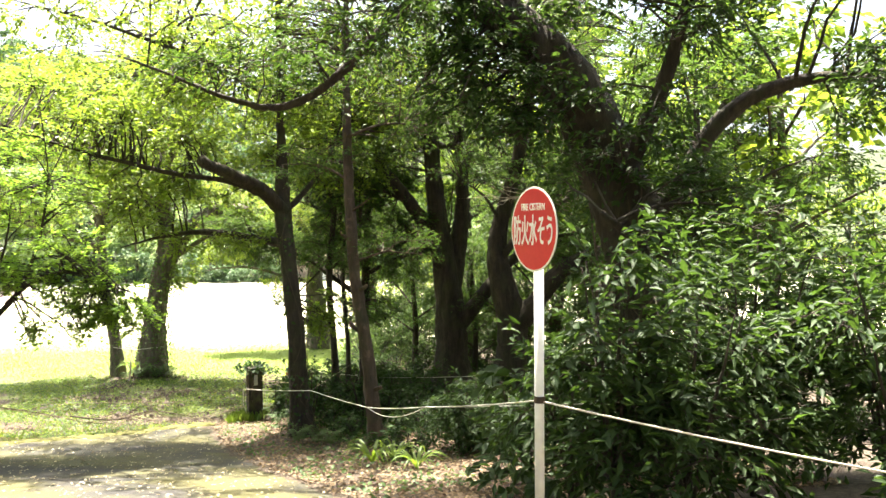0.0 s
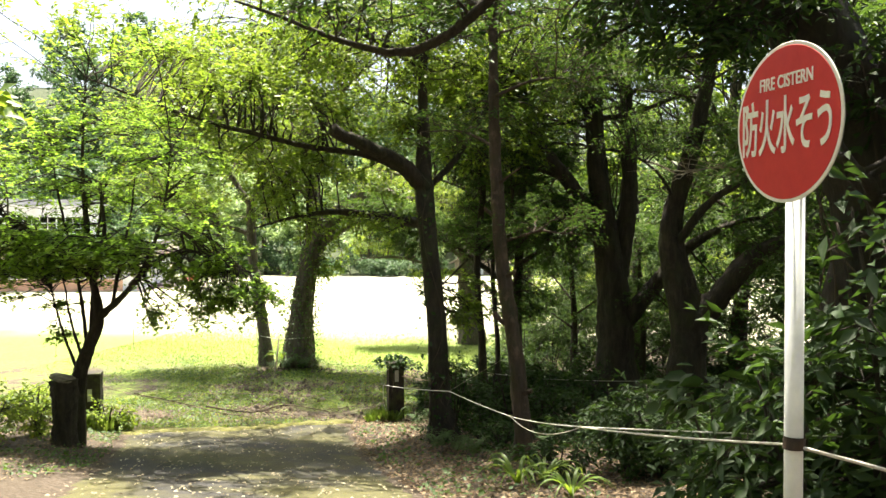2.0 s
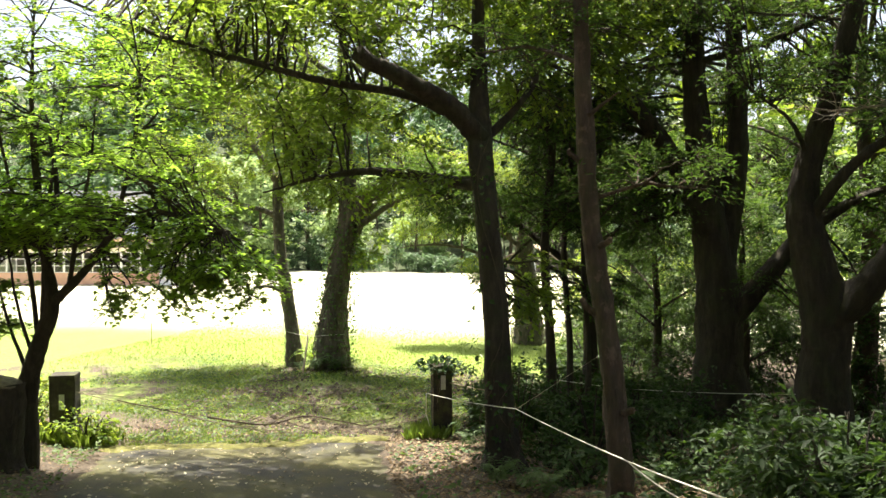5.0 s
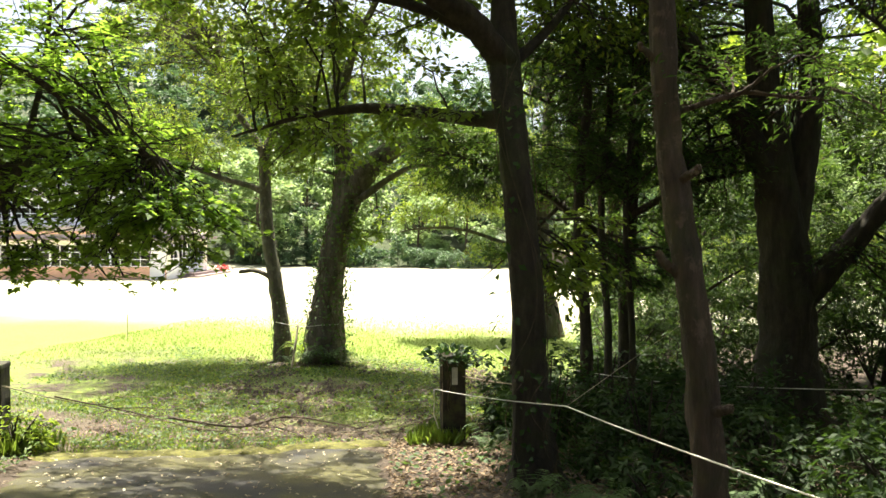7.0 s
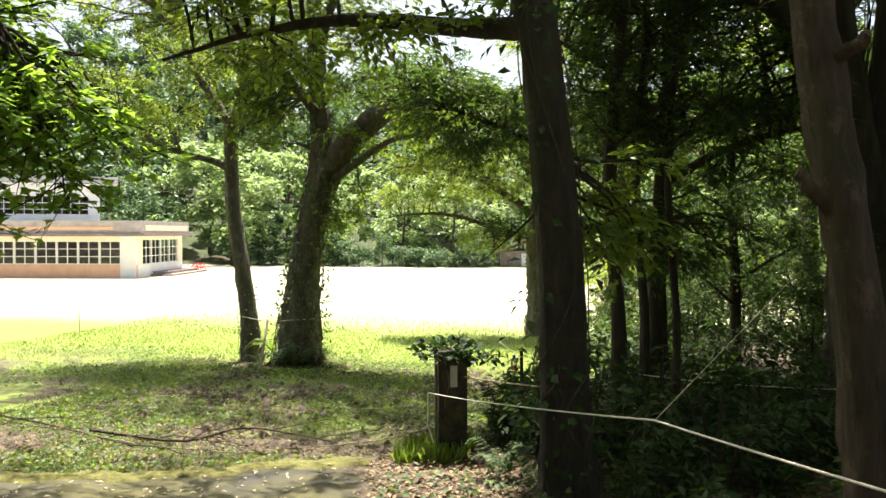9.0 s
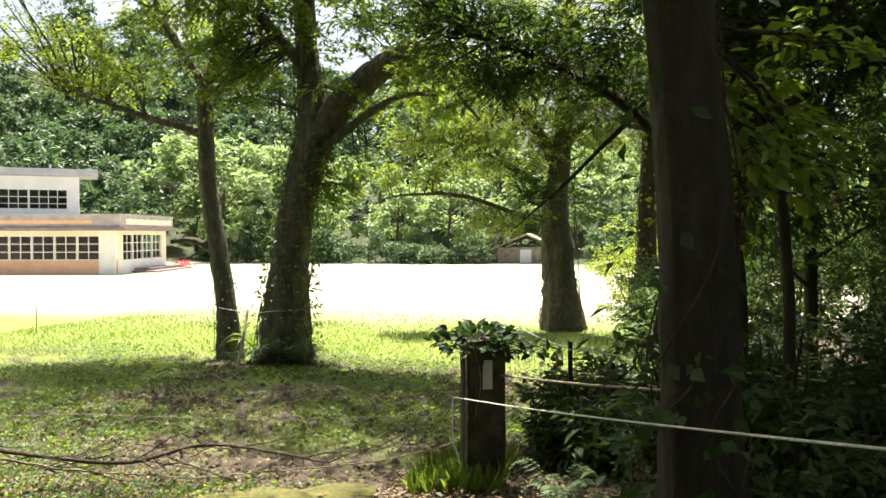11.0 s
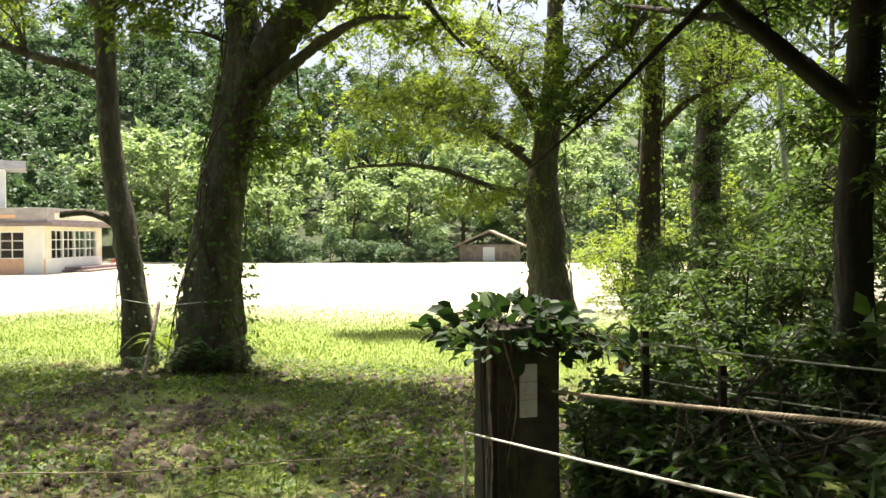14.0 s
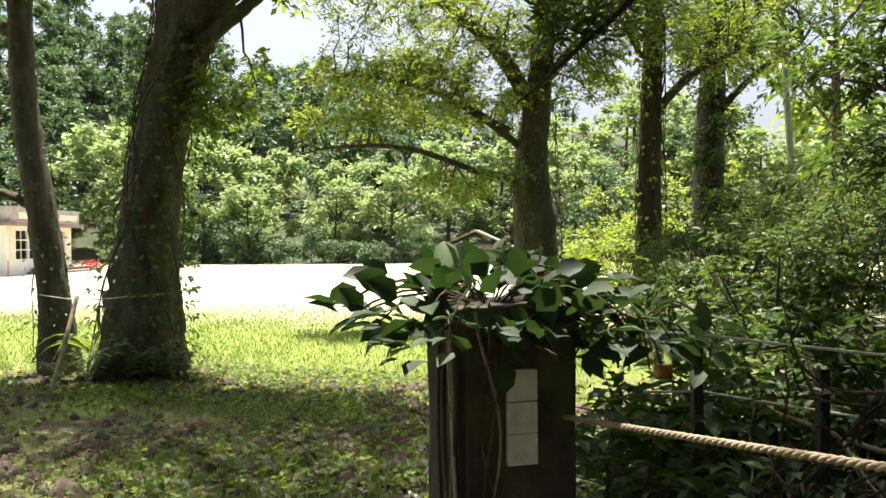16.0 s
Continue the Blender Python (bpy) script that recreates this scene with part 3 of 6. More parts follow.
tree("slender_tree", [(-1.3, 15.05, gz(-1.3, 15.05) - 0.1, 0.15), (-1.32, 15.0, -2.0, 0.13), (-1.44, 15.0, -0.7, 0.115), (-1.62, 15.0, 0.5, 0.11), (-1.72, 15.0, 2.05, 0.09), (-1.76, 15.05, 3.3, 0.075), (-1.75, 15.1, 5.0, 0.06), (-1.7, 15.2, 7.0, 0.03)],
     [[(-1.65, 15.0, 0.9, 0.03), (-1.1, 15.2, 1.05, 0.02), (-0.5, 15.3, 1.0, 0.01)], [(-1.72, 15, 2.4, 0.03), (-2.3, 15.4, 2.7, 0.02), (-3.0, 15.7, 2.75, 0.01)], [(-1.74, 15, 3.2, 0.03), (-1.0, 14.8, 3.4, 0.02), (-0.2, 14.5, 3.3, 0.01)],
      [(-1.36, 15.0, -1.5, 0.05), (-1.22, 14.9, -1.42, 0.04), (-1.14, 14.85, -1.36, 0.032)], [(-1.5, 15.0, -0.4, 0.05), (-1.64, 14.88, -0.3, 0.038), (-1.72, 14.85, -0.2, 0.03)],
      [(-1.6, 15.0, 0.35, 0.045), (-1.46, 14.9, 0.42, 0.034), (-1.38, 14.86, 0.5, 0.028)], [(-1.66, 15.0, 1.3, 0.04), (-1.8, 14.9, 1.36, 0.03), (-1.9, 14.86, 1.45, 0.022)],
      [(-1.7, 15.0, 1.8, 0.035), (-1.56, 14.9, 1.9, 0.022), (-1.3, 14.8, 2.05, 0.008)]],
     [(-1.0, 15.3, 1.2, 1.0, 0.8, 0.35, 45), (-2.4, 15.6, 2.9, 1.0, 0.9, 0.4, 50), (-0.6, 14.8, 3.5, 1.3, 1.1, 0.5, 65), (-1.8, 15.2, 4.8, 2.2, 2.0, 0.7, 150), (-1.7, 15.2, 6.4, 2.6, 2.4, 0.9, 160)],
     BARK_BROWN, LEAF_NARROW, 0.09, 0.22, 14, label="slender brown trunk with branch stubs leaning out of the undergrowth", flare=0.2, lumps=0.17)

tree("many_stemmed_tree", [(0.22, 21.5, gz(0.22, 21.5) - 0.1, 0.50), (0.22, 21.5, -2.0, 0.42), (0.2, 21.5, -0.9, 0.40), (0.05, 21.5, 0.6, 0.30), (-0.2, 21.4, 2.6, 0.22), (-0.31, 21.4, 5.5, 0.16), (-0.3, 21.5, 9.0, 0.06)],
     [[(0.05, 21.4, 0.5, 0.24), (-0.65, 21.2, 1.85, 0.18), (-1.34, 20.9, 2.8, 0.15), (-1.93, 20.6, 3.37, 0.12)],
      [(0.22, 21.6, -0.2, 0.24), (0.43, 21.7, 0.95, 0.2), (0.53, 21.7, 2.6, 0.17), (0.41, 21.8, 5.5, 0.12), (0.5, 21.9, 8.5, 0.05)],
      [(0.3, 21.5, -1.2, 0.22), (1.05, 21.4, -0.25, 0.17), (1.69, 21.3, 0.55, 0.13), (2.64, 21.2, 1.15, 0.07), (3.6, 21.0, 1.4, 0.03)],
      [(-0.9, 21.1, 2.2, 0.06), (-1.7, 21.0, 2.5, 0.03), (-2.6, 20.9, 2.4, 0.012)],
      [(-0.25, 21.4, 3.6, 0.07), (0.8, 20.6, 3.7, 0.05), (2.2, 19.9, 4.2, 0.03), (3.4, 19.5, 4.9, 0.015)]],
     [(-1.0, 21.2, 4.4, 1.7, 1.4, 0.9, 110), (0.8, 21.8, 4.6, 1.9, 1.6, 1.0, 130), (2.2, 20.6, 3.2, 1.8, 1.5, 0.7, 110), (-1.2, 21.5, 1.0, 1.0, 1.0, 0.6, 60), (1.6, 21.6, -0.6, 1.3, 1.1, 0.7, 80), (0, 21.5, 7, 3.2, 3.0, 1.4, 220), (-1.2, 23.0, 5.4, 2.8, 2.4, 1.0, 220), (-2.2, 24.4, 3.8, 2.0, 1.8, 0.8, 130)],
     BARK_DARK, LEAF_NARROW, 0.10, 0.24, 14, label="dark old tree with several stems and a sawn limb", sides=18)

# Blobs above z 5 are crown added overhead to darken the shrubs below.
tree("forked_tree", [(1.57, 19.5, gz(1.57, 19.5) - 0.1, 0.42), (1.6, 19.5, -1.7, 0.36), (1.6, 19.5, -0.75, 0.36), (1.3, 19.5, 0.7, 0.26), (1.36, 19.5, 1.6, 0.2), (1.73, 19.4, 2.9, 0.16), (2.1, 19.3, 4.9, 0.12), (2.2, 19.3, 7.5, 0.05)],
     [[(1.65, 19.5, -0.9, 0.28), (2.13, 19.4, -0.4, 0.24), (2.76, 19.3, 0.4, 0.2), (3.63, 19.2, 0.9, 0.13), (4.6, 19.0, 1.2, 0.07)],
      [(1.3, 19.5, 0.6, 0.1), (2.0, 19.0, 1.6, 0.08), (3.0, 18.5, 2.2, 0.05), (4.0, 18.2, 2.6, 0.02)],
      [(1.4, 19.5, 1.6, 0.05), (1.0, 19.0, 2.2, 0.03), (0.4, 18.6, 2.6, 0.015)]],
     [(2.6, 19.0, 2.6, 1.7, 1.3, 0.8, 110), (3.8, 19, 1.0, 1.3, 1.1, 0.6, 80), (2.0, 19.3, 4.8, 2.6, 2.2, 1.0, 200), (0.6, 17.0, 5.8, 2.8, 2.4, 0.8, 190), (3.2, 16.8, 5.4, 2.2, 2.0, 0.7, 200), (0.6, 18.8, 2.8, 0.9, 0.8, 0.4, 40)],
     BARK_DARK, LEAF_NARROW, 0.10, 0.24, 14, label="dark forked trunk leaning among the shaded woods")

# Blobs above z 5.5 are unseen crown, added to shade lane and shrubs.
tree("leaning_tree", [(2.31, 10.2, gz(2.31, 10.2) - 0.1, 0.55), (2.36, 10.2, 0.1, 0.44), (2.45, 10.2, 1.16, 0.42), (2.09, 10.2, 2.22, 0.38), (1.61, 10.3, 3.28, 0.34), (0.84, 10.5, 4.1, 0.3), (0.3, 10.8, 4.7, 0.24), (-0.6, 11.6, 6.0, 0.12)],
     [[(2.4, 10.2, 1.5, 0.16), (2.9, 10.1, 2.0, 0.13), (3.3, 10.0, 2.7, 0.11), (3.9, 9.8, 3.15, 0.09), (5.0, 9.6, 3.3, 0.05), (6.2, 9.4, 3.2, 0.02)],
      [(0.3, 10.8, 4.7, 0.14), (-0.35, 11.6, 4.75, 0.09), (-0.9, 11.8, 4.3, 0.075), (-1.51, 12.0, 3.75, 0.065), (-2.01, 12.0, 3.4, 0.06), (-2.55, 12.0, 3.28, 0.05), (-3.3, 12.0, 3.5, 0.035), (-4.6, 11.9, 4.0, 0.015)],
      [(2.42, 10.1, 0.9, 0.10), (2.1, 9.4, 1.4, 0.06), (1.7, 8.7, 1.7, 0.03)],
      [(2.2, 10.1, 2.0, 0.12), (2.6, 9.6, 3.2, 0.09), (2.9, 9.3, 4.6, 0.05)],
      [(0.6, 10.6, 4.4, 0.12), (-0.2, 9.4, 5.2, 0.08), (-1.2, 8.6, 5.9, 0.05), (-2.6, 8.6, 6.2, 0.02)]],
     [(0.3, 9.8, 3.1, 1.0, 0.7, 0.8, 66), (1.4, 9.5, 2.9, 0.7, 0.5, 0.8, 40), (2.4, 9.4, 2.3, 0.8, 0.5, 0.6, 36), (0.9, 9.9, 4.0, 1.0, 0.6, 0.5, 40), (-0.4, 10.6, 3.9, 1.1, 0.9, 0.5, 60), (2.9, 9.0, 1.9, 0.7, 0.6, 0.5, 36), (3.4, 9.4, 4.3, 1.7, 1.3, 0.8, 110), (5.2, 9.3, 3.2, 1.4, 1.1, 0.5, 70), (0.3, 10.8, 6.2, 2.6, 2.4, 0.9, 200), (-2.2, 9.4, 6.2, 2.6, 2.4, 0.8, 200), (-0.2, 7.2, 5.6, 2.4, 2.0, 0.8, 170), (-2.6, 12.0, 3.9, 1.6, 1.1, 0.5, 60), (2.2, 11.4, 6.6, 2.6, 2.2, 0.7, 240), (1.4, 13.8, 6.6, 2.4, 2.0, 0.7, 110)],
     BARK_DARK, LEAF_DARK, 0.12, 0.36, 11, label="big dark leaning trunk wrapped in evergreen leaves beside the sign", sides=20)

tree("ivy_clad_tree", [(-9.68, 26.9, gz(-9.68, 26.9) - 0.1, 0.50), (-9.64, 26.9, -2.6, 0.44), (-9.6, 26.9, -2.0, 0.39), (-9.5, 26.9, -1.1, 0.33), (-9.33, 26.9, -0.16, 0.31), (-9.1, 26.9, 0.74, 0.32), (-9.12, 26.9, 1.5, 0.25), (-9.28, 27.0, 2.7, 0.2), (-9.4, 27.1, 5.0, 0.14), (-9.4, 27.2, 8.0, 0.05)],
     [[(-9.08, 26.9, 0.6, 0.30), (-8.6, 26.8, 1.3, 0.28), (-8.0, 26.7, 1.8, 0.25), (-7.3, 26.5, 2.12, 0.20), (-6.5, 26.3, 2.2, 0.12), (-5.7, 26.0, 2.0, 0.05)],
      [(-8.9, 26.8, 0.6, 0.1), (-8.3, 26.7, 0.95, 0.08), (-7.8, 26.6, 1.25, 0.07), (-7.2, 26.5, 1.45, 0.045), (-6.6, 26.4, 1.4, 0.02)],
      [(-6.7, 26.3, 2.1, 0.06), (-6.3, 26.2, 1.5, 0.04), (-5.8, 26.1, 0.9, 0.02)],
      [(-9.2, 26.9, 2.0, 0.12), (-10.0, 26.6, 3.0, 0.08), (-11.0, 26.3, 3.8, 0.04)],
      [(-9.3, 27.0, 3.0, 0.12), (-8.4, 25.8, 4.2, 0.09), (-7.2, 24.6, 5.2, 0.05), (-6.0, 23.8, 5.8, 0.02)],
      [(-9.4, 27.1, 4.6, 0.1), (-10.8, 26.2, 5.8, 0.07), (-12.4, 25.4, 6.6, 0.03)]],
     [(-8.0, 26.6, 2.6, 1.5, 1.1, 0.5, 70), (-6.2, 26.2, 2.2, 1.2, 1.0, 0.6, 60), (-9.6, 26.6, 4.0, 2.6, 2.2, 1.0, 230), (-10.6, 26.4, 2.6, 1.4, 1.2, 0.7, 110), (-9.5, 25.8, 6.2, 4.2, 2.8, 1.2, 220), (-8.0, 25.6, 4.4, 2.6, 1.8, 0.8, 90), (-8.6, 25.6, 8.2, 3.8, 2.6, 1.1, 120), (-6.4, 24.6, 5.8, 2.6, 2.2, 0.8, 50), (-7.6, 26.5, 1.55, 1.3, 0.8, 0.35, 36), (-7.0, 26.5, 1.2, 0.9, 0.7, 0.35, 16), (-8.5, 26.9, -0.3, 0.45, 0.4, 0.8, 30), (-6.4, 25.8, 1.75, 1.2, 0.9, 0.35, 46), (-10.2, 26.4, 1.6, 1.0, 0.8, 0.5, 60)],
     BARK_GREY, LEAF_MID, 0.115, 0.5, 14, label="broad old tree clad in creeper at the yard's edge", sides=20, flare=0.2, dense=1.5)

tree("thin_yard_tree", [(-10.85, 27.0, gz(-10.85, 27) - 0.1, 0.24), (-10.9, 27.0, -2.5, 0.19), (-11.05, 27.0, -1.4, 0.175), (-11.25, 27.0, -0.12, 0.16), (-11.3, 27.0, 0.93, 0.15), (-11.28, 27.0, 1.87, 0.14), (-11.0, 27.0, 2.6, 0.09), (-10.9, 27.0, 4.5, 0.05)],
     [[(-11.28, 27, 1.8, 0.12), (-11.8, 27, 2.57, 0.09), (-12.3, 27, 3.4, 0.06), (-12.6, 27, 4.8, 0.03)],
      [(-11.3, 27, 0.9, 0.09), (-11.7, 26.9, 1.1, 0.075), (-12.3, 26.8, 1.25, 0.065), (-13.3, 26.7, 1.6, 0.045), (-14.2, 26.6, 1.85, 0.02)],
      [(-11.1, 27, -1.3, 0.06), (-11.4, 26.9, -1.1, 0.055), (-11.65, 26.85, -1.05, 0.05), (-11.95, 26.8, -1.12, 0.045)],
      [(-11.2, 27, 2.1, 0.06), (-10.6, 26.8, 2.7, 0.04), (-10.0, 26.6, 3.2, 0.02)]],
     [(-13.0, 26.7, 2.1, 1.6, 1.2, 0.5, 140), (-11.8, 27, 3.6, 2.0, 1.8, 0.8, 200), (-10.4, 26.7, 3.4, 1.2, 1.1, 0.6, 90), (-14.4, 26.4, 2.8, 1.6, 1.3, 0.7, 130), (-12.4, 26.4, 5.4, 3.4, 3.0, 1.0, 260), (-13.8, 24.8, 4.6, 2.4, 2.2, 0.8, 190)],
     BARK_GREY, LEAF_SUN, 0.085, 0.5, 12, label="thin mossy grey trunk with a short cut branch", flare=0.25, dense=1.5)

tree("yard_edge_tree", [(-5.0, 33.0, gz(-5, 33) - 0.1, 0.5), (-5.1, 33, -2.2, 0.40), (-5.15, 33, -1.3, 0.40), (-5.2, 33, -0.3, 0.32), (-5.06, 33, 0.96, 0.24), (-4.94, 33, 2.65, 0.18), (-4.9, 33, 6, 0.08)],
     [[(-5.15, 33, 0.6, 0.16), (-5.6, 32.9, 1.5, 0.15), (-6.19, 32.8, 2.2, 0.13), (-7.23, 32.7, 2.9, 0.08), (-8.3, 32.6, 3.3, 0.04)],
      [(-5.2, 33, -0.7, 0.10), (-5.7, 32.8, -0.55, 0.08), (-6.3, 32.6, -0.4, 0.06), (-7.37, 32.3, -0.03, 0.05), (-8.57, 32.1, 0.02, 0.035), (-9.4, 32.0, -0.1, 0.015)],
      [(-5.15, 33, -0.2, 0.09), (-5.7, 32.8, 0.25, 0.07), (-6.2, 32.7, 0.6, 0.05), (-7.0, 32.5, 1.1, 0.02)],
      [(-5.6, 32.8, 0.3, 0.07), (-6.8, 32.6, 0.95, 0.05), (-8.2, 32.4, 1.35, 0.035), (-9.6, 32.3, 1.3, 0.012)],
      [(-5.0, 33, 1.2, 0.10), (-4.3, 32.7, 1.9, 0.08), (-3.5, 32.4, 2.4, 0.04)]],
     [(-6.9, 32.4, 0.9, 1.7, 1.2, 0.65, 190), (-8.3, 32.4, 1.35, 1.4, 0.9, 0.4, 100), (-8.6, 32.2, 0.5, 1.1, 0.8, 0.35, 50), (-6.0, 32.7, 2.6, 1.7, 1.5, 0.8, 120), (-4.2, 32.6, 2.3, 1.4, 1.3, 0.8, 110), (-5.0, 32.5, 4.6, 2.4, 1.8, 1.0, 140), (-6.4, 32.5, 1.9, 2.2, 1.4, 0.7, 170), (-3.8, 32.5, 1.3, 1.3, 1.1, 0.6, 90), (-7.8, 32.4, 2.7, 1.6, 1.2, 0.5, 90), (-3.4, 31.4, 3.6, 2.2, 1.8, 0.9, 150), (-6.4, 32.3, -0.7, 1.0, 0.8, 0.4, 50), (-8.6, 32.4, 3.3, 1.3, 1.2, 0.6, 70)],
     BARK_GREY, LEAF_SUN, 0.10, 0.35, 12, label="stout trunk with sunlit yellowing leaves at the yard's edge", flare=0.3)

tree("back_trunk", [(-3.08, 33.6, gz(-3, 33.6) - 0.1, 0.27), (-3.05, 33.6, -1.0, 0.23), (-3.0, 33.6, 0.8, 0.2), (-2.9, 33.6, 3.0, 0.15), (-2.8, 33.6, 6.5, 0.05)],
     [[(-3.0, 33.6, 0.6, 0.1), (-2.3, 33.3, 1.3, 0.07), (-1.5, 33.0, 1.7, 0.03)], [(-3, 33.6, 1.6, 0.08), (-3.6, 33.2, 2.4, 0.04)]],
     [(-2.6, 33.4, 2.4, 1.9, 1.5, 0.9, 150), (-1.6, 33, 1.6, 1.2, 1.0, 0.6, 70), (-2.8, 33.5, 5.4, 2.2, 2.0, 1.0, 110)],
     BARK_BROWN, LEAF_MID, 0.10, 0.42, 12, label="straight brown trunk behind the fence")

tree("creeper_trunk", [(-1.55, 36.5, gz(-1.5, 36.5) - 0.1, 0.36), (-1.5, 36.5, -1.0, 0.33), (-1.45, 36.5, 0.8, 0.3), (-1.3, 36.5, 3.0, 0.22), (-1.2, 36.5, 6.5, 0.08)],
     [[(-1.45, 36.5, 0.9, 0.1), (-0.6, 36, 1.8, 0.06), (0.3, 35.6, 2.4, 0.03)]],
     [(-0.9, 36.0, 2.9, 2.3, 1.6, 1.0, 170), (-1.45, 36.2, 0.6, 0.5, 0.4, 1.6, 70), (-1.5, 36.2, -1.6, 0.45, 0.4, 1.2, 50), (-1.2, 36.4, 6, 2.3, 2.0, 1.2, 110)],
     BARK_DARK, LEAF_IVY, 0.11, 0.6, 12, label="trunk thick with creeper behind the fence")

tree("pale_stem", [(1.02, 39, gz(1, 39) - 0.05, 0.10), (1.05, 39, -2.0, 0.095), (0.95, 39, -0.5, 0.09), (0.86, 39, 0.95, 0.085), (0.75, 39, 3.5, 0.07), (0.7, 39, 6.0, 0.04)],
     [[(0.8, 39, 2.6, 0.03), (1.5, 38.7, 3.2, 0.015)]], [(0.8, 38.8, 4.6, 1.3, 1.1, 0.8, 60)],
     BAMBOO, LEAF_MID, 0.10, 0.4, 12, label="straight pale grey stem in the bright thicket", flare=0.1)

# dark companions just behind the gate tree
for px, py, rr, hh in ((-2.75, 20.2, 0.085, 5.5), (-2.45, 20.6, 0.06, 5.0), (-2.1, 20.3, 0.045, 4.5)):
    tree("sapling", [(px, py, gz(px, py) - 0.05, rr * 1.3), (px + 0.03, py, -1.6, rr), (px - 0.08, py, 0.2, rr * 0.9), (px + 0.05, py + 0.1, 2.0, rr * 0.7), (px, py + 0.1, hh - 3.3, rr * 0.4), (px + 0.05, py + 0.1, hh - 1.0, 0.012)],
         [[(px - 0.05, py, 0.5, rr * 0.4), (px + 0.5, py - 0.2, 1.0, 0.012)]],
         [(px + 0.1, py, 1.2, 0.9, 0.8, 0.8, 60), (px - 0.3, py, 2.6, 1.1, 1.0, 0.7, 70), (px + 0.5, py + 0.3, -0.6, 0.6, 0.6, 0.5, 24)],
         BARK_DARK, LEAF_NARROW, 0.10, 0.24, 13, label="dark slender sapling crowded behind the gate tree", group="saplings behind the gate tree", sides=9)

tree("overhanging_evergreen", [(-2.2, 22.9, gz(-2.2, 22.9) - 0.1, 0.17), (-2.25, 22.9, -1.6, 0.14), (-2.2, 22.85, -0.2, 0.12), (-2.1, 22.8, 1.4, 0.10), (-2.0, 22.8, 4.0, 0.05)],
     [[(-2.2, 22.85, -0.5, 0.09), (-3.0, 22.6, 0.1, 0.07), (-3.8, 22.3, 0.7, 0.05), (-5.2, 21.9, 1.3, 0.02)],
      [(-2.2, 22.8, 0.2, 0.07), (-1.2, 22.3, 0.7, 0.05), (0.2, 21.8, 1.0, 0.02)],
      [(-2.15, 22.8, 0.8, 0.06), (-3.0, 22.2, 1.8, 0.04), (-4.4, 21.6, 2.4, 0.015)],
      [(-3.4, 22.4, 0.35, 0.03), (-4.1, 22.4, -0.3, 0.018), (-4.8, 22.5, -0.9, 0.006)]],
     [(-3.7, 22.3, 1.15, 1.3, 1.0, 0.55, 150), (-4.6, 22.0, 0.9, 1.2, 0.8, 0.4, 100), (-5.7, 21.8, 1.6, 1.1, 0.8, 0.35, 90), (-5.1, 21.9, 1.6, 1.3, 0.9, 0.5, 110), (-2.2, 22.5, 0.9, 1.6, 1.2, 0.6, 80), (-0.6, 22.0, 1.1, 1.3, 1.0, 0.5, 50), (-2.4, 22.6, 2.4, 2.2, 1.6, 0.8, 320), (-0.8, 22.4, 3.0, 1.8, 1.4, 0.8, 260), (-3.1, 23.4, 0.75, 1.2, 0.9, 0.4, 90), (-1.6, 21.0, 1.9, 1.4, 1.0, 0.4, 90), (-1.2, 22.8, 0.3, 1.1, 0.9, 0.4, 60), (-3.9, 21.6, 3.0, 1.6, 1.4, 0.5, 130), (-4.4, 22.5, -0.55, 0.45, 0.4, 0.3, 14), (-2.0, 22.8, -0.6, 0.8, 0.7, 0.5, 30), (-4.3, 24.0, 1.1, 1.1, 0.8, 0.3, 70)],
     BARK_DARK, LEAF_NARROW, 0.11, 0.22, 14, dense=1.5, label="dark narrow-leaved evergreen reaching over the fence")

tree("spreading_evergreen", [(1.0, 29.0, gz(1.0, 29.0) - 0.1, 0.2), (1.02, 29.0, -1.4, 0.16), (0.95, 29.0, 0.4, 0.14), (0.9, 29.0, 2.4, 0.1), (0.9, 29.0, 4.6, 0.04)],
     [[(0.95, 29.0, 0.6, 0.08), (-0.2, 28.4, 1.3, 0.06), (-1.6, 27.8, 1.8, 0.04), (-2.8, 27.4, 2.0, 0.015)],
      [(0.95, 29.0, 1.0, 0.08), (1.8, 27.8, 1.8, 0.06), (2.6, 26.6, 2.3, 0.03)],
      [(0.9, 29.0, 1.4, 0.08), (0.0, 30.2, 2.2, 0.05), (-1.4, 31.2, 2.6, 0.02)],
      [(0.9, 29.0, 1.8, 0.07), (2.2, 29.6, 2.6, 0.05), (3.6, 30.2, 3.0, 0.02)]],
     [(-1.5, 27.9, 2.1, 1.8, 1.3, 0.6, 170), (0.2, 28.5, 2.4, 1.6, 1.4, 0.7, 160), (2.2, 27.4, 2.5, 1.6, 1.4, 0.6, 150), (-0.8, 30.6, 2.8, 1.7, 1.4, 0.6, 150), (2.6, 29.8, 3.2, 1.7, 1.4, 0.6, 130), (0.9, 29.0, 4.4, 2.4, 2.2, 0.8, 180)],
     BARK_DARK, LEAF_NARROW, 0.12, 0.24, 13, dense=1.4, label="dark spreading evergreen shading the thicket behind the fence")

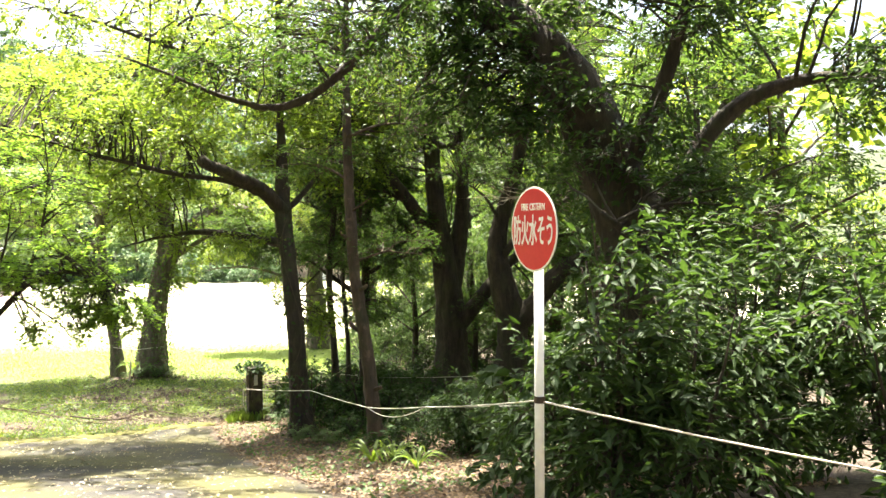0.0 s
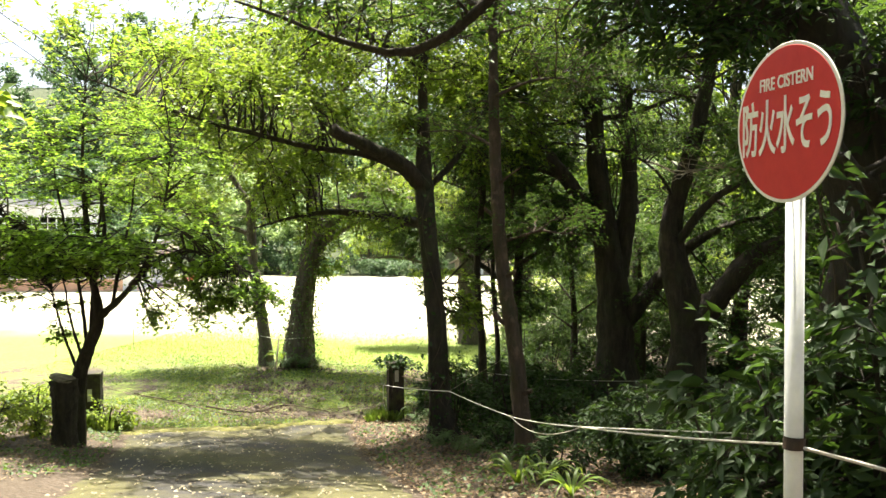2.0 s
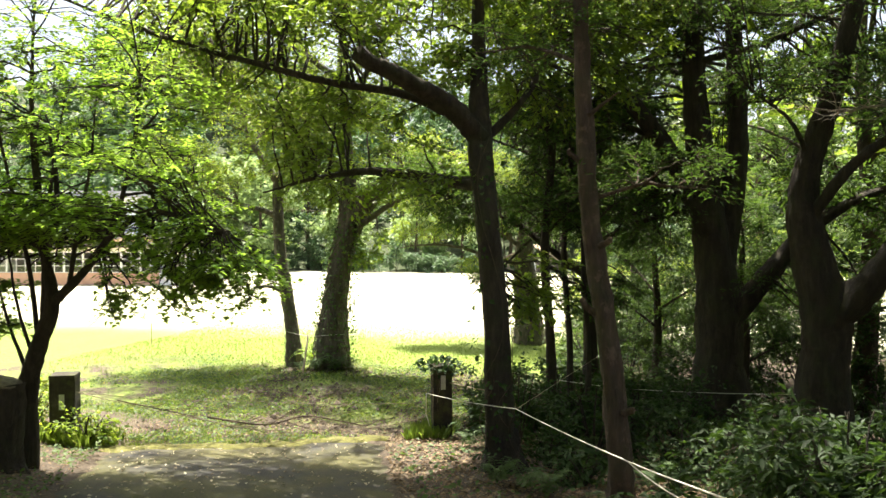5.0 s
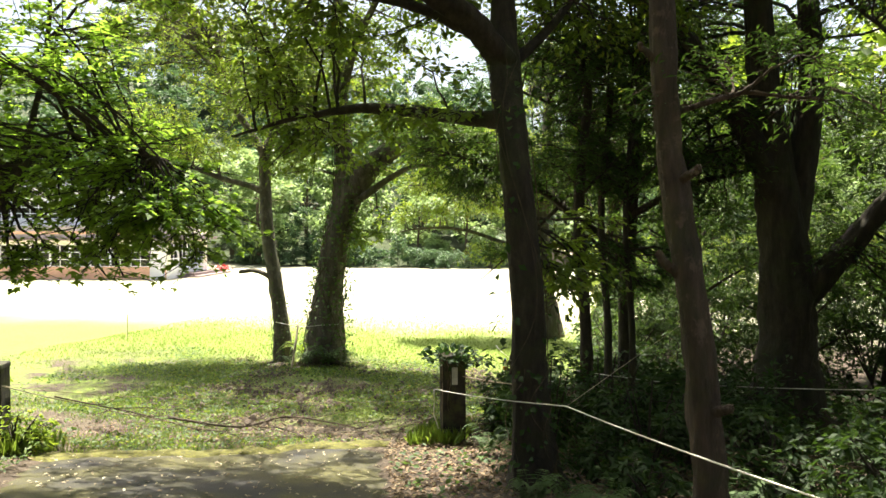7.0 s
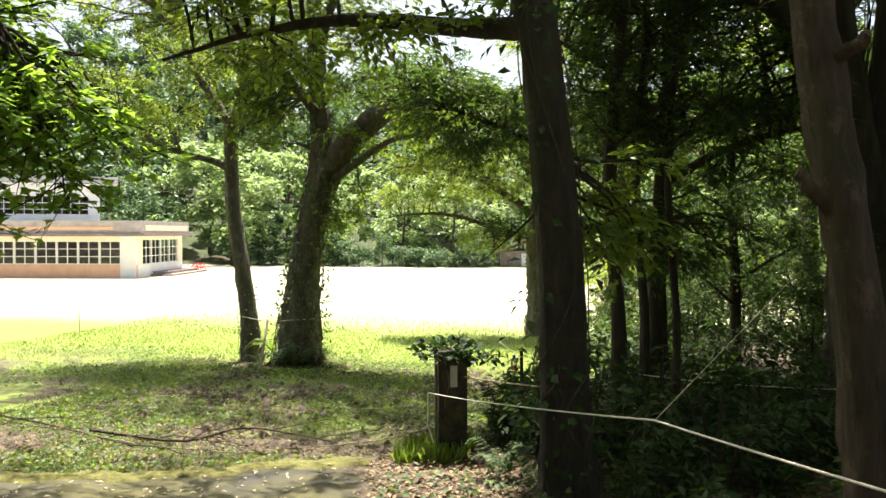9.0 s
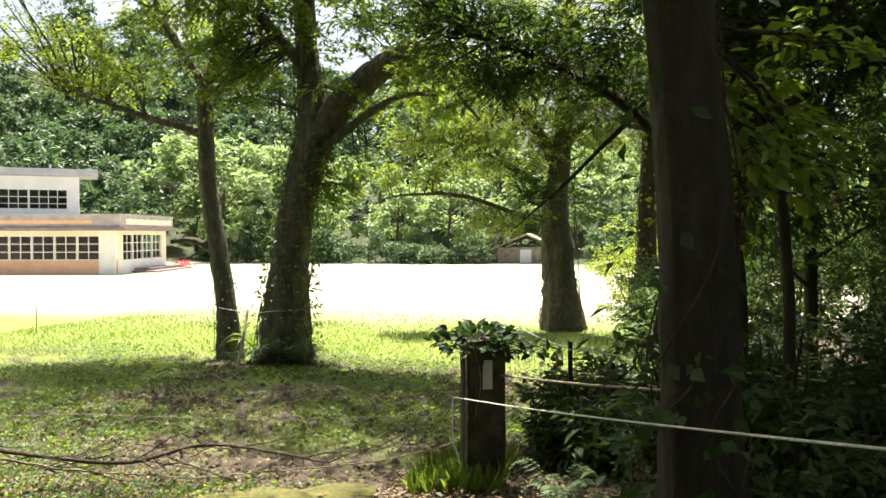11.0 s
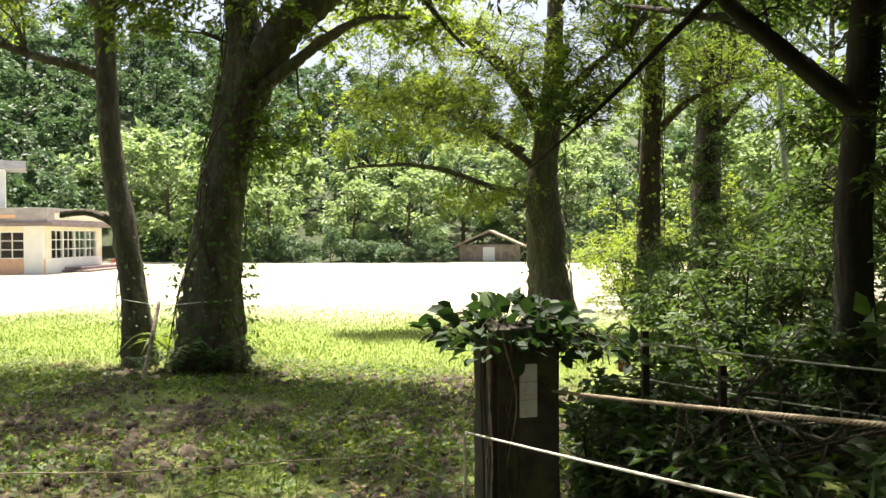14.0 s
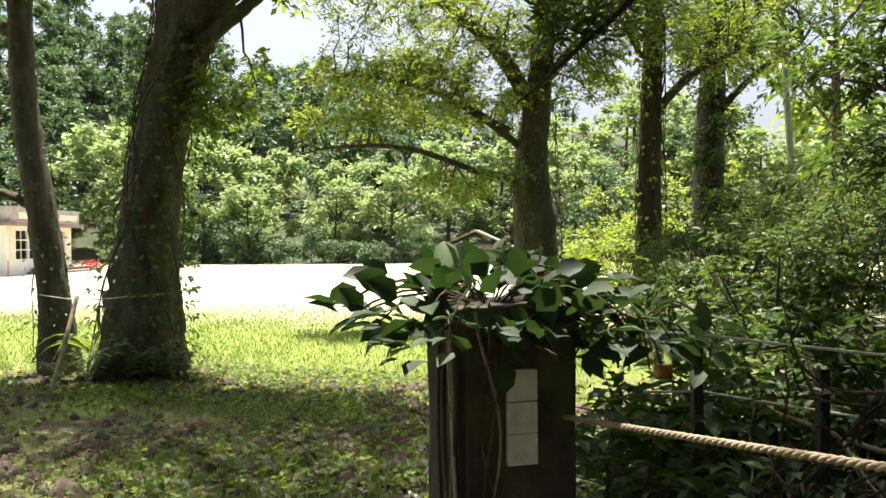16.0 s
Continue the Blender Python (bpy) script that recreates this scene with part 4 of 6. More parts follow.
# maple growing from beside the cut stump
tree("maple_tree", [(-9.2, 14.95, gz(-9.2, 14.95) - 0.05, 0.16), (-9.1, 14.9, -1.6, 0.13), (-8.85, 14.85, -0.95, 0.11), (-8.6, 14.8, -0.37, 0.09), (-8.72, 14.8, 0.4, 0.05), (-8.8, 14.8, 1.2, 0.05), (-8.85, 14.8, 2.2, 0.03), (-8.8, 14.8, 3.4, 0.012)],
     [[(-8.6, 14.8, -0.4, 0.07), (-8.05, 14.75, 0.05, 0.05), (-7.65, 14.7, 0.5, 0.04), (-7.25, 14.6, 1.4, 0.025), (-7.0, 14.5, 2.4, 0.015)],
      [(-7.9, 14.7, 0.2, 0.045), (-7.3, 14.5, 0.62, 0.035), (-6.5, 14.3, 0.8, 0.025), (-5.7, 14.1, 0.6, 0.012)],
      [(-8.7, 14.8, 0.2, 0.05), (-8.3, 14.6, 0.9, 0.035), (-8.2, 14.4, 1.9, 0.02)],
      [(-8.72, 14.8, 0.3, 0.05), (-9.3, 14.6, 0.9, 0.035), (-10.2, 14.4, 1.5, 0.02)],
      [(-8.75, 14.82, -0.7, 0.04), (-8.62, 14.75, 0.3, 0.03), (-8.45, 14.7, 1.3, 0.022), (-8.1, 14.6, 2.3, 0.01)],
      [(-8.85, 14.85, -0.9, 0.035), (-8.95, 14.8, 0.2, 0.028), (-9.15, 14.7, 1.4, 0.02), (-9.3, 14.6, 2.6, 0.01)],
      [(-8.3, 14.78, -0.15, 0.035), (-8.1, 14.7, 0.6, 0.026), (-7.8, 14.6, 1.5, 0.016), (-7.6, 14.5, 2.4, 0.008)],
      [(-8.95, 14.9, -1.2, 0.03), (-9.1, 14.8, -0.5, 0.02), (-9.25, 14.8, 0.3, 0.012)],
      [(-9.05, 14.9, -1.4, 0.03), (-9.3, 14.8, -0.6, 0.02), (-9.5, 14.8, 0.2, 0.012)]],
     [(-7.2, 14.4, 0.75, 1.5, 1.2, 0.28, 150), (-6.4, 14.3, 0.25, 0.9, 0.9, 0.5, 90), (-8.6, 14.6, 1.7, 1.9, 1.6, 0.35, 170), (-7.3, 14.4, 2.2, 1.7, 1.5, 0.35, 150), (-9.8, 14.4, 1.1, 1.3, 1.2, 0.35, 110), (-8.6, 14.6, 3.0, 1.9, 1.7, 0.4, 130), (-10.0, 14.4, 2.4, 1.4, 1.3, 0.35, 100), (-9.3, 14.8, -0.5, 0.5, 0.4, 0.6, 36), (-10.4, 14.2, 0.2, 0.9, 0.9, 0.35, 60), (-7.0, 14.5, -0.35, 0.75, 0.6, 0.22, 44), (-5.8, 14.1, 0.35, 0.8, 0.8, 0.45, 80), (-6.2, 13.6, 1.3, 1.0, 1.0, 0.3, 80), (-8.2, 14.4, 4.2, 2.2, 2.0, 0.4, 60), (-9.7, 14.4, 0.45, 1.3, 1.0, 0.3, 80), (-8.5, 14.3, 0.75, 1.1, 1.0, 0.28, 90), (-10.9, 14.3, 0.95, 1.0, 0.9, 0.3, 70), (-5.45, 14.3, 0.02, 0.65, 0.7, 0.32, 54), (-5.9, 14.3, -0.22, 0.5, 0.6, 0.22, 44), (-9.3, 15.0, 0.8, 1.5, 1.1, 0.4, 260), (-10.4, 15.2, 0.7, 1.2, 1.0, 0.4, 220), (-8.8, 15.3, 0.5, 1.3, 0.9, 0.4, 200)],
     BARK_DARK, LEAF_MAPLE, 0.06, 1.0, 17, "maple", label="young maple with layered bright green leaves beside a cut stump", flare=0.2, dense=1.35, level=0.35)


def build_stump():
    x, y = -9.08, 14.5
    b = gz(x, y)
    root = tagged(new("tree_stump"), "dark sawn-off stump at the lane's edge", "stump")
    root.matrix_basis = pose(x, y, b)
    me, _ = limb_mesh("trunk", [(x, y, b - 0.1, 0.24), (x, y, b + 0.25, 0.19), (x + 0.02, y, b + 0.7, 0.20), (x, y, b + 1.12, 0.22)], BARK_DARK, 18, lumps=0.12, flare=0.25)
    part("trunk", me, BARK_DARK, root)
    me, _ = limb_mesh("cut_top", [(x, y, b + 1.12, 0.215), (x, y, b + 1.15, 0.19)], DEAD_WOOD, 18, count=4)
    part("cut_top", me, DEAD_WOOD, root, "grey sawn wood")


build_stump()


# ---- gate posts ----
def gate_post(x, y, turn, half, height, plate_z, label):
    b = gz(x, y) - 0.08
    root = tagged(new("gate_post"), label, "gate post", "pair of gate posts")
    root.matrix_basis = pose(x, y, b, 0, 0, turn)
    bm = bmesh.new()
    ret = bmesh.ops.create_cube(bm, size=1)
    for v in ret["verts"]:
        v.co = Vector((v.co.x * 2 * half, v.co.y * 2 * half, (v.co.z + 0.5) * height))
    bmesh.ops.subdivide_edges(bm, edges=bm.edges[:], cuts=7, use_grid_fill=True)
    corner = [e for e in bm.edges if len(e.link_faces) == 2 and e.calc_face_angle(0) > 1]
    bmesh.ops.bevel(bm, geom=corner, offset=0.022, segments=2, affect="EDGES")
    for v in bm.verts:
        v.co += Vector(noise.noise_vector(v.co * 6 + Vector((x, y, 0)))) * 0.008
    body = part("body", bm, CONCRETE, None)
    body.parent = root
    bm = box(bmesh.new(), (-half - 0.006, -half - 0.006, height - 0.06), (half + 0.006, half + 0.006, height + 0.02), 0.02)
    cap = part("cap", bm, CONCRETE, None)
    cap.parent = root
    rows = 3
    for i in range(rows):
        z0 = plate_z - b + i * 0.085
        bm = box(bmesh.new(), (-0.043, -half - 0.012, z0), (0.043, -half + 0.01, z0 + 0.083), 0.003)
        t = part("name_plate", bm, PLATE_STONE, None, "pale name plate")
        t.parent = root
    return root


gate_post(-4.68, 20.01, 25, 0.17, 1.36, -2.31, "square mossy concrete gate post overgrown with creeper on top")
gate_post(-10.48, 17.3, 25, 0.2, 1.22, -2.4, "square dark concrete gate post with a pale plate")


# ---- the fire cistern sign ----
def text_mesh(name, body, size, squeeze, material, parent, m, label=""):
    cu = bpy.data.curves.new(name, "FONT")
    cu.body, cu.size, cu.align_x, cu.align_y, cu.extrude, cu.offset = body, size, "CENTER", "CENTER", 0.0015, size * 0.014
    tmp = new("lettering_source", cu)
    bpy.context.view_layer.update()
    me = bpy.data.meshes.new_from_object(tmp.evaluated_get(bpy.context.evaluated_depsgraph_get()))
    bpy.data.objects.remove(tmp)
    me.transform(m @ Matrix.Diagonal((squeeze, 1, 1, 1)))
    me.materials.clear()
    me.materials.append(material)
    ob = new(name, me)
    ob.parent = parent
    return tagged(ob, label)


def disc(bm, radius, y0, y1, steps=64):
    """A round plate standing upright, from y0 to y1 in depth."""
    rings = []
    for y, r in ((y0, radius - 0.002), (y0 - 0.0015, radius), (y1 + 0.0015, radius), (y1, radius - 0.002)):
        rings.append([bm.verts.new((r * math.cos(a), y, r * math.sin(a))) for a in np.linspace(0, 2 * np.pi, steps, endpoint=False)])
    for a, b in zip(rings, rings[1:]):
        for i in range(steps):
            bm.faces.new((a[i], b[i], b[(i + 1) % steps], a[(i + 1) % steps]))
    bm.faces.new(rings[0][::-1])
    bm.faces.new(rings[-1])
    bmesh.ops.recalc_face_normals(bm, faces=bm.faces)
    return bm


def build_sign():
    x, y, zc = 0.61, 5.19, 1.49
    b = gz(x, y)
    root = tagged(new("fire_cistern_sign"), "round red fire cistern sign on a white steel pole", "sign")
    root.matrix_basis = pose(x, y, b)
    bm = bmesh.new()
    bmesh.ops.create_cone(bm, cap_ends=True, segments=28, radius1=0.031, radius2=0.031, depth=zc + 0.18 - b + 0.3)
    for v in bm.verts:
        v.co.z += (zc + 0.18 - b + 0.3) / 2 - 0.3
    for f in bm.faces:
        f.smooth = len(f.verts) == 4
    pole = part("pole", bm, WHITE_PAINT, None)
    pole.parent = root
    # a turned frame of axes for the plate: its front looks along local -y
    turn = math.degrees(math.atan2(-0.90, 0.438))
    m = pose(0, 0, zc - b, 0, 0, turn)
    plate = part("plate", disc(bmesh.new(), 0.270, -0.036, -0.040), SIGN_WHITE, None, "white-rimmed round plate")
    plate.parent = root
    plate.matrix_basis = m
    face = part("red_face", disc(bmesh.new(), 0.258, -0.0385, -0.0415), SIGN_RED, None, "red painted face")
    face.parent = plate
    back = part("back", disc(bmesh.new(), 0.269, -0.032, -0.0355), SIGN_BACK, None, "bare metal back")
    back.parent = plate
    up = pose(0, -0.0425, 0, 90, 0, 0)
    text_mesh("lettering", "FIRE CISTERN", 0.062, 0.74, SIGN_WHITE, plate, up @ pose(0, 0.14, 0), "white lettering")
    text_mesh("lettering", "防火水そう", 0.205, 0.465, SIGN_WHITE, plate, up @ pose(0, -0.02, 0), "white hand-painted lettering")
    for dz in (-0.14, 0.14):
        bm = box(bmesh.new(), (-0.05, -0.033, dz - 0.014), (0.05, 0.036, dz + 0.014), 0.004)
        c = part("clamp", bm, SIGN_BACK, None)
        c.parent = plate
    bm = bmesh.new()
    for k in range(4):
        r = bmesh.ops.create_cone(bm, cap_ends=False, segments=20, radius1=0.037, radius2=0.036, depth=0.011)
        for v in r["verts"]:
            v.co += Vector((0.001 * k, 0, 0.385 - b + k * 0.011))
    knot = part("rope_knot", bm, IRON, None, "dark wound cord")
    knot.parent = root


build_sign()


def rope(name, points, radius, material, label, category="rope", sag=0.0, count=40, loose=0.0, twist=True):
    """A rope or cord through a few points, hanging a little between them."""
    pts = []
    for a, b in zip(points, points[1:]):
        a, b = np.array(a, float), np.array(b, float)
        for u in np.linspace(0, 1, count, endpoint=False):
            p = a * (1 - u) + b * u
            p[2] -= 4 * u * (1 - u) * sag * np.linalg.norm(b - a)
            pts.append(p)
    pts.append(np.array(points[-1], float))
    P = np.array(pts)
    if loose:
        P[1:-1] += np.cumsum(RNG.normal(0, loose, (len(P) - 2, 3)), 0) * np.sin(np.linspace(0, np.pi, len(P) - 2))[:, None]
    v, f = tubes(P[None], np.full((1, len(P)), radius), 7)
    me = mesh_from(name, v, f, material, smooth=True)
    return tagged(new(name, me), label, category)


KNOT, KINK, CORNER = (0.6, 5.16, 0.4), (-2.4, 14.6, -1.4), (-4.9, 19.8, -2.38)
JOIN, SPLIT = (-0.19, 7.99, -0.26), (-1.11, 11.71, -1.08)
rope("guide_rope", [KNOT, JOIN, SPLIT, KINK, CORNER], 0.005, ROPE, "pale rope strung from the sign pole to the gate post", sag=0.004)
rope("slack_rope", [JOIN, SPLIT], 0.0045, ROPE, "thin slack rope hanging under the guide rope", sag=0.03)
rope("side_rope", [JOIN, (5.5, 6.7, 0.3)], 0.0055, ROPE, "pale rope running into the woods", sag=0.012)
rope("lower_side_rope", [(0.63, 5.17, 0.39), (3.4, 5.2, -0.19)], 0.0065, ROPE, "pale rope running low from the sign pole", sag=0.008)
rope("tree_rope", [(-10.95, 26.8, -2.33), (-10.0, 26.3, -2.36), (-9.6, 26.42, -2.33), (-9.15, 26.5, -2.3)], 0.007, ROPE, "white cord tied between the two yard trees", sag=0.01, count=8)
rope("post_rope", [(-4.9, 19.77, -2.38), (-4.905, 19.75, -2.75), (-4.82, 19.72, -2.95)], 0.008, ROPE, "rope end hanging down the gate post", loose=0.002, count=12)
rope("stay_rope", [KINK, (-0.96, 19.3, -0.91)], 0.003, WIRE, "thin cord running up into the dark trees", sag=0.0)
rope("fence_rope", [(-4.72, 23.6, -2.25), (-3.97, 21.1, -2.1), (-1.6, 20.2, -2.2), (1.5, 19.4, -2.0)], 0.006, ROPE, "thin white fence cord behind the gate post", sag=0.01)
rope("fence_rope", [(-4.2, 20.95, -2.31), (-3.97, 21.1, -2.33), (-1.6, 20.4, -2.5)], 0.005, ROPE, "thin white fence cord behind the gate post", sag=0.01)
rope("gate_rope", [(-10.1, 17.15, -2.1), (-8.6, 18.5, -2.75), (-7.3, 19.5, -3.17), (-6.0, 20.2, -3.19), (-5.2, 20.1, -2.95), (-4.9, 19.9, -2.8)], 0.007, WIRE, "slack brown cord across the gateway", sag=0.01, loose=0.004)
rope("gate_rope", [(-10.1, 17.1, -2.08), (-8.0, 19.3, -2.6), (-5.6, 21.2, -2.9), (-4.9, 20.0, -2.7)], 0.004, WIRE, "slack brown cord across the gateway", sag=0.015, loose=0.003)


def twisted_rope(a, b, radius, label):
    """Three strands laid round one another between two ties."""
    n = 260
    u = np.linspace(0, 1, n)
    a, b = np.array(a, float), np.array(b, float)
    mid = a[None] * (1 - u[:, None]) + b[None] * u[:, None]
    mid[:, 2] -= 4 * u * (1 - u) * 0.012
    way = unit(b - a)
    side = unit(np.cross(way, np.array([0, 0, 1.0])))
    up = np.cross(side, way)
    w = u * np.linalg.norm(b - a) / (radius * 7) * 2 * np.pi
    root = tagged(new("twisted_rope"), label, "rope")
    root.matrix_basis = pose(*a)
    for k in range(3):
        q = w + k * 2.094
        P = mid + radius * 0.52 * (np.cos(q)[:, None] * side + np.sin(q)[:, None] * up)
        v, f = tubes(P[None], np.full((1, n), radius * 0.55), 6)
        part("strand", mesh_from("strand", v, f, HEMP, smooth=True), HEMP, root)


twisted_rope((-4.52, 19.96, -2.2), (-3.14, 17.4, -1.80), 0.0085, "thick pale brown twisted rope from the gate post to the tree")


def dead_branch(points, twigs, label, spread=0.6, wood=None):
    wood = wood or DEAD_WOOD
    root = tagged(new("fallen_branch"), label, "branch")
    root.matrix_basis = pose(*points[0][:3])
    me, line = limb_mesh("stem", points, wood, 7, wobble=0.06)
    part("stem", me, wood, root)
    n = twigs
    i = RNG.integers(3, len(line), n)
    a = line[i, :3]
    d = unit(line[-1, :3] - line[0, :3])[None] * RNG.uniform(0, 1, (n, 1)) + RNG.normal(0, 0.6, (n, 3)) * np.array([1, 1, 0.45])
    u = np.linspace(0, 1, 5)[None, :, None]
    P = a[:, None] + d[:, None] * spread * u + RNG.normal(0, 0.03, (n, 5, 3)) * u
    P[..., 2] = np.maximum(P[..., 2], ground_z(P[..., 0], P[..., 1]) + 0.01)
    v, f = tubes(P, np.full((n, 5), 1.0) * np.array([0.007, 0.006, 0.005, 0.004, 0.002]), 4)
    tagged(part("twig_work", mesh_from("twig_work", v, f, wood), wood, root), kind="stuff")


dead_branch([(-8.6, 18.6, -2.75, 0.02), (-7.8, 19.2, -2.98, 0.017), (-7.1, 19.6, -2.9, 0.014), (-6.2, 20.1, -3.14, 0.007)], 34, "bare twiggy branch lying across the gateway", 0.6, BARK_BROWN)
dead_branch([(-9.7, 17.6, -2.3, 0.012), (-9.0, 18.4, -2.7, 0.010), (-8.3, 19.0, -3.1, 0.005)], 14, "bare twiggy branch lying across the gateway", 0.6, BARK_BROWN)
dead_branch([(2.9, 18.4, 1.8, 0.03), (2.2, 18.0, 2.2, 0.02), (1.2, 17.8, 2.1, 0.008)], 40, "bleached dead twigs caught in the dark tree", 0.7)
dead_branch([(-3.6, 21.6, -2.5, 0.012), (-2.9, 21.2, -2.7, 0.010), (-1.9, 20.8, -2.95, 0.006)], 26, "dry twigs heaped behind the fence", 0.7)


dead_branch([(-3.9, 20.7, -2.95, 0.012), (-3.2, 20.4, -2.55, 0.010), (-2.4, 20.2, -2.3, 0.005)], 46, "dark dry brush heaped behind the fence", 0.75, BARK_BROWN)
dead_branch([(-3.4, 21.5, -3.0, 0.012), (-2.8, 20.9, -2.6, 0.010), (-1.8, 20.5, -2.45, 0.005)], 46, "dark dry brush heaped behind the fence", 0.8, BARK_BROWN)
dead_branch([(-4.1, 20.5, -3.1, 0.010), (-3.8, 20.5, -2.6, 0.008), (-3.4, 20.6, -2.2, 0.004)], 30, "dark dry brush heaped behind the fence", 0.5, BARK_BROWN)


def build_prop():
    me, _ = limb_mesh("leaning_stick", [(-9.9, 25.45, -3.33, 0.028), (-9.98, 25.85, -2.8, 0.027), (-10.08, 26.25, -2.32, 0.025)], DEAD_WOOD, 10, wobble=0.01, lumps=0.05)
    tagged(new("leaning_stick", me), "bleached stick leaning against the yard trees", "stick")


build_prop()


def build_stake(x, y, top, label):
    b = gz(x, y)
    root = tagged(new("fence_stake"), label, "stake", "iron fence stakes")
    root.matrix_basis = pose(x, y, b, 1.5, -1, 20)
    h = top - b
    bm = box(bmesh.new(), (-0.02, -0.004, -0.2), (0.02, 0.004, h), 0.001)
    box(bm, (-0.02, -0.004, -0.2), (-0.012, 0.03, h), 0.001)
    p = part("angle_iron", bm, IRON, None)
    p.parent = root
    bm = box(bmesh.new(), (-0.024, -0.012, h - 0.09), (0.024, 0.034, h - 0.07), 0.003)
    p = part("tie", bm, ROPE, None, "white cord tie")
    p.parent = root


build_stake(-3.97, 21.1, -2.03, "dark rusty iron stake carrying the fence cords")
build_stake(-3.55, 20.9, -2.2, "dark rusty iron stake in the weeds")
build_stake(-2.2, 20.5, -2.1, "dark rusty iron stake in the weeds")


def build_yard_stake():
    x, y = -17.14, 29.43
    b = gz(x, y)
    me, _ = limb_mesh("yard_stake", [(x, y, b - 0.1, 0.013), (x + 0.01, y, b + 0.3, 0.013), (x, y, b + 0.72, 0.012)], DEAD_WOOD, 8, wobble=0.004, lumps=0.03)
    tagged(new("yard_stake", me), "thin pale stake standing in the sunlit yard", "stake")


build_yard_stake()


def build_jar():
    root = tagged(new("hanging_bottle"), "amber-filled bottle with blue cap hanging on the fence", "bottle")
    root.matrix_basis = pose(-4.1, 21.2, -2.3)

    def turned(profile, steps=20):
        bm = bmesh.new()
        rings = [[bm.verts.new((r * math.cos(a), r * math.sin(a), z)) for a in np.linspace(0, 2 * np.pi, steps, endpoint=False)] for r, z in profile]
        for a, b in zip(rings, rings[1:]):
            for i in range(steps):
                bm.faces.new((a[i], a[(i + 1) % steps], b[(i + 1) % steps], b[i])).smooth = True
        bm.faces.new(rings[0][::-1])
        bm.faces.new(rings[-1])
        return bm

    for nm, prof, mat, lab in (("body", [(0.036, 0), (0.04, 0.01), (0.04, 0.12), (0.03, 0.15), (0.018, 0.165)], GLASS, "clear plastic"),
                               ("liquid", [(0.034, 0.006), (0.037, 0.015), (0.037, 0.06), (0.03, 0.061)], AMBER, "amber liquid"),
                               ("cap", [(0.02, 0.165), (0.021, 0.17), (0.021, 0.188), (0.017, 0.192)], CAP_BLUE, "blue cap")):
        p = part(nm, turned(prof), mat, None, lab)
        p.parent = root


build_jar()


# ---- shrubs and undergrowth ----
def shrub(name, x, y, w, d, h, material, leaf, width, twigs, label, shape="oval", per=12, group="", fine=True):
    b = gz(x, y)
    stems = []
    for k in range(4):
        a = k * 1.6 + RNG.uniform(0, 1)
        stems.append([(x, y, b, 0.02), (x + 0.3 * w * math.cos(a), y + 0.3 * d * math.sin(a), b + 0.45 * h, 0.014), (x + 0.6 * w * math.cos(a), y + 0.6 * d * math.sin(a), b + 0.85 * h, 0.006)])
    return tree(name, [(x, y, b - 0.05, 0.03), (x, y, b + 0.4 * h, 0.02), (x + 0.05, y, b + 0.9 * h, 0.008)], stems,
                [(x, y, b + h * 0.62, w, d, h * 0.42, twigs), (x, y, b + h * 0.3, w * 0.9, d * 0.9, h * 0.3, twigs // 2)],
                BARK_DARK, material, leaf, width, per, shape, label, "shrub", group, sides=6, flare=0, trunk_name="stem", fine=fine, dense=1.2)


L_LAUREL = "glossy dark evergreen shrub beside the rope"
for x, y, w, d, h, tw in ((1.2, 7.6, 0.7, 0.7, 1.6, 110), (2.0, 6.6, 0.9, 0.8, 2.0, 150), (1.4, 6.6, 0.45, 0.5, 2.5, 90), (2.9, 7.6, 1.1, 0.9, 2.7, 190),
                          (3.8, 6.6, 1.0, 1.0, 2.3, 150), (4.6, 8.4, 1.3, 1.1, 2.5, 170), (0.7, 13.5, 0.75, 0.7, 1.35, 110), (2.4, 14.8, 1.1, 1.0, 1.2, 70)):
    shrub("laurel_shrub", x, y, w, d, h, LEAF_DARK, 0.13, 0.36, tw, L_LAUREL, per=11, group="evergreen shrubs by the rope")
shrub("laurel_shrub", 0.95, 8.9, 0.6, 0.6, 1.5, LEAF_DARK, 0.19, 0.55, 26, "large-leaved evergreen shrub close beside the rope", "big", per=6, group="evergreen shrubs by the rope")
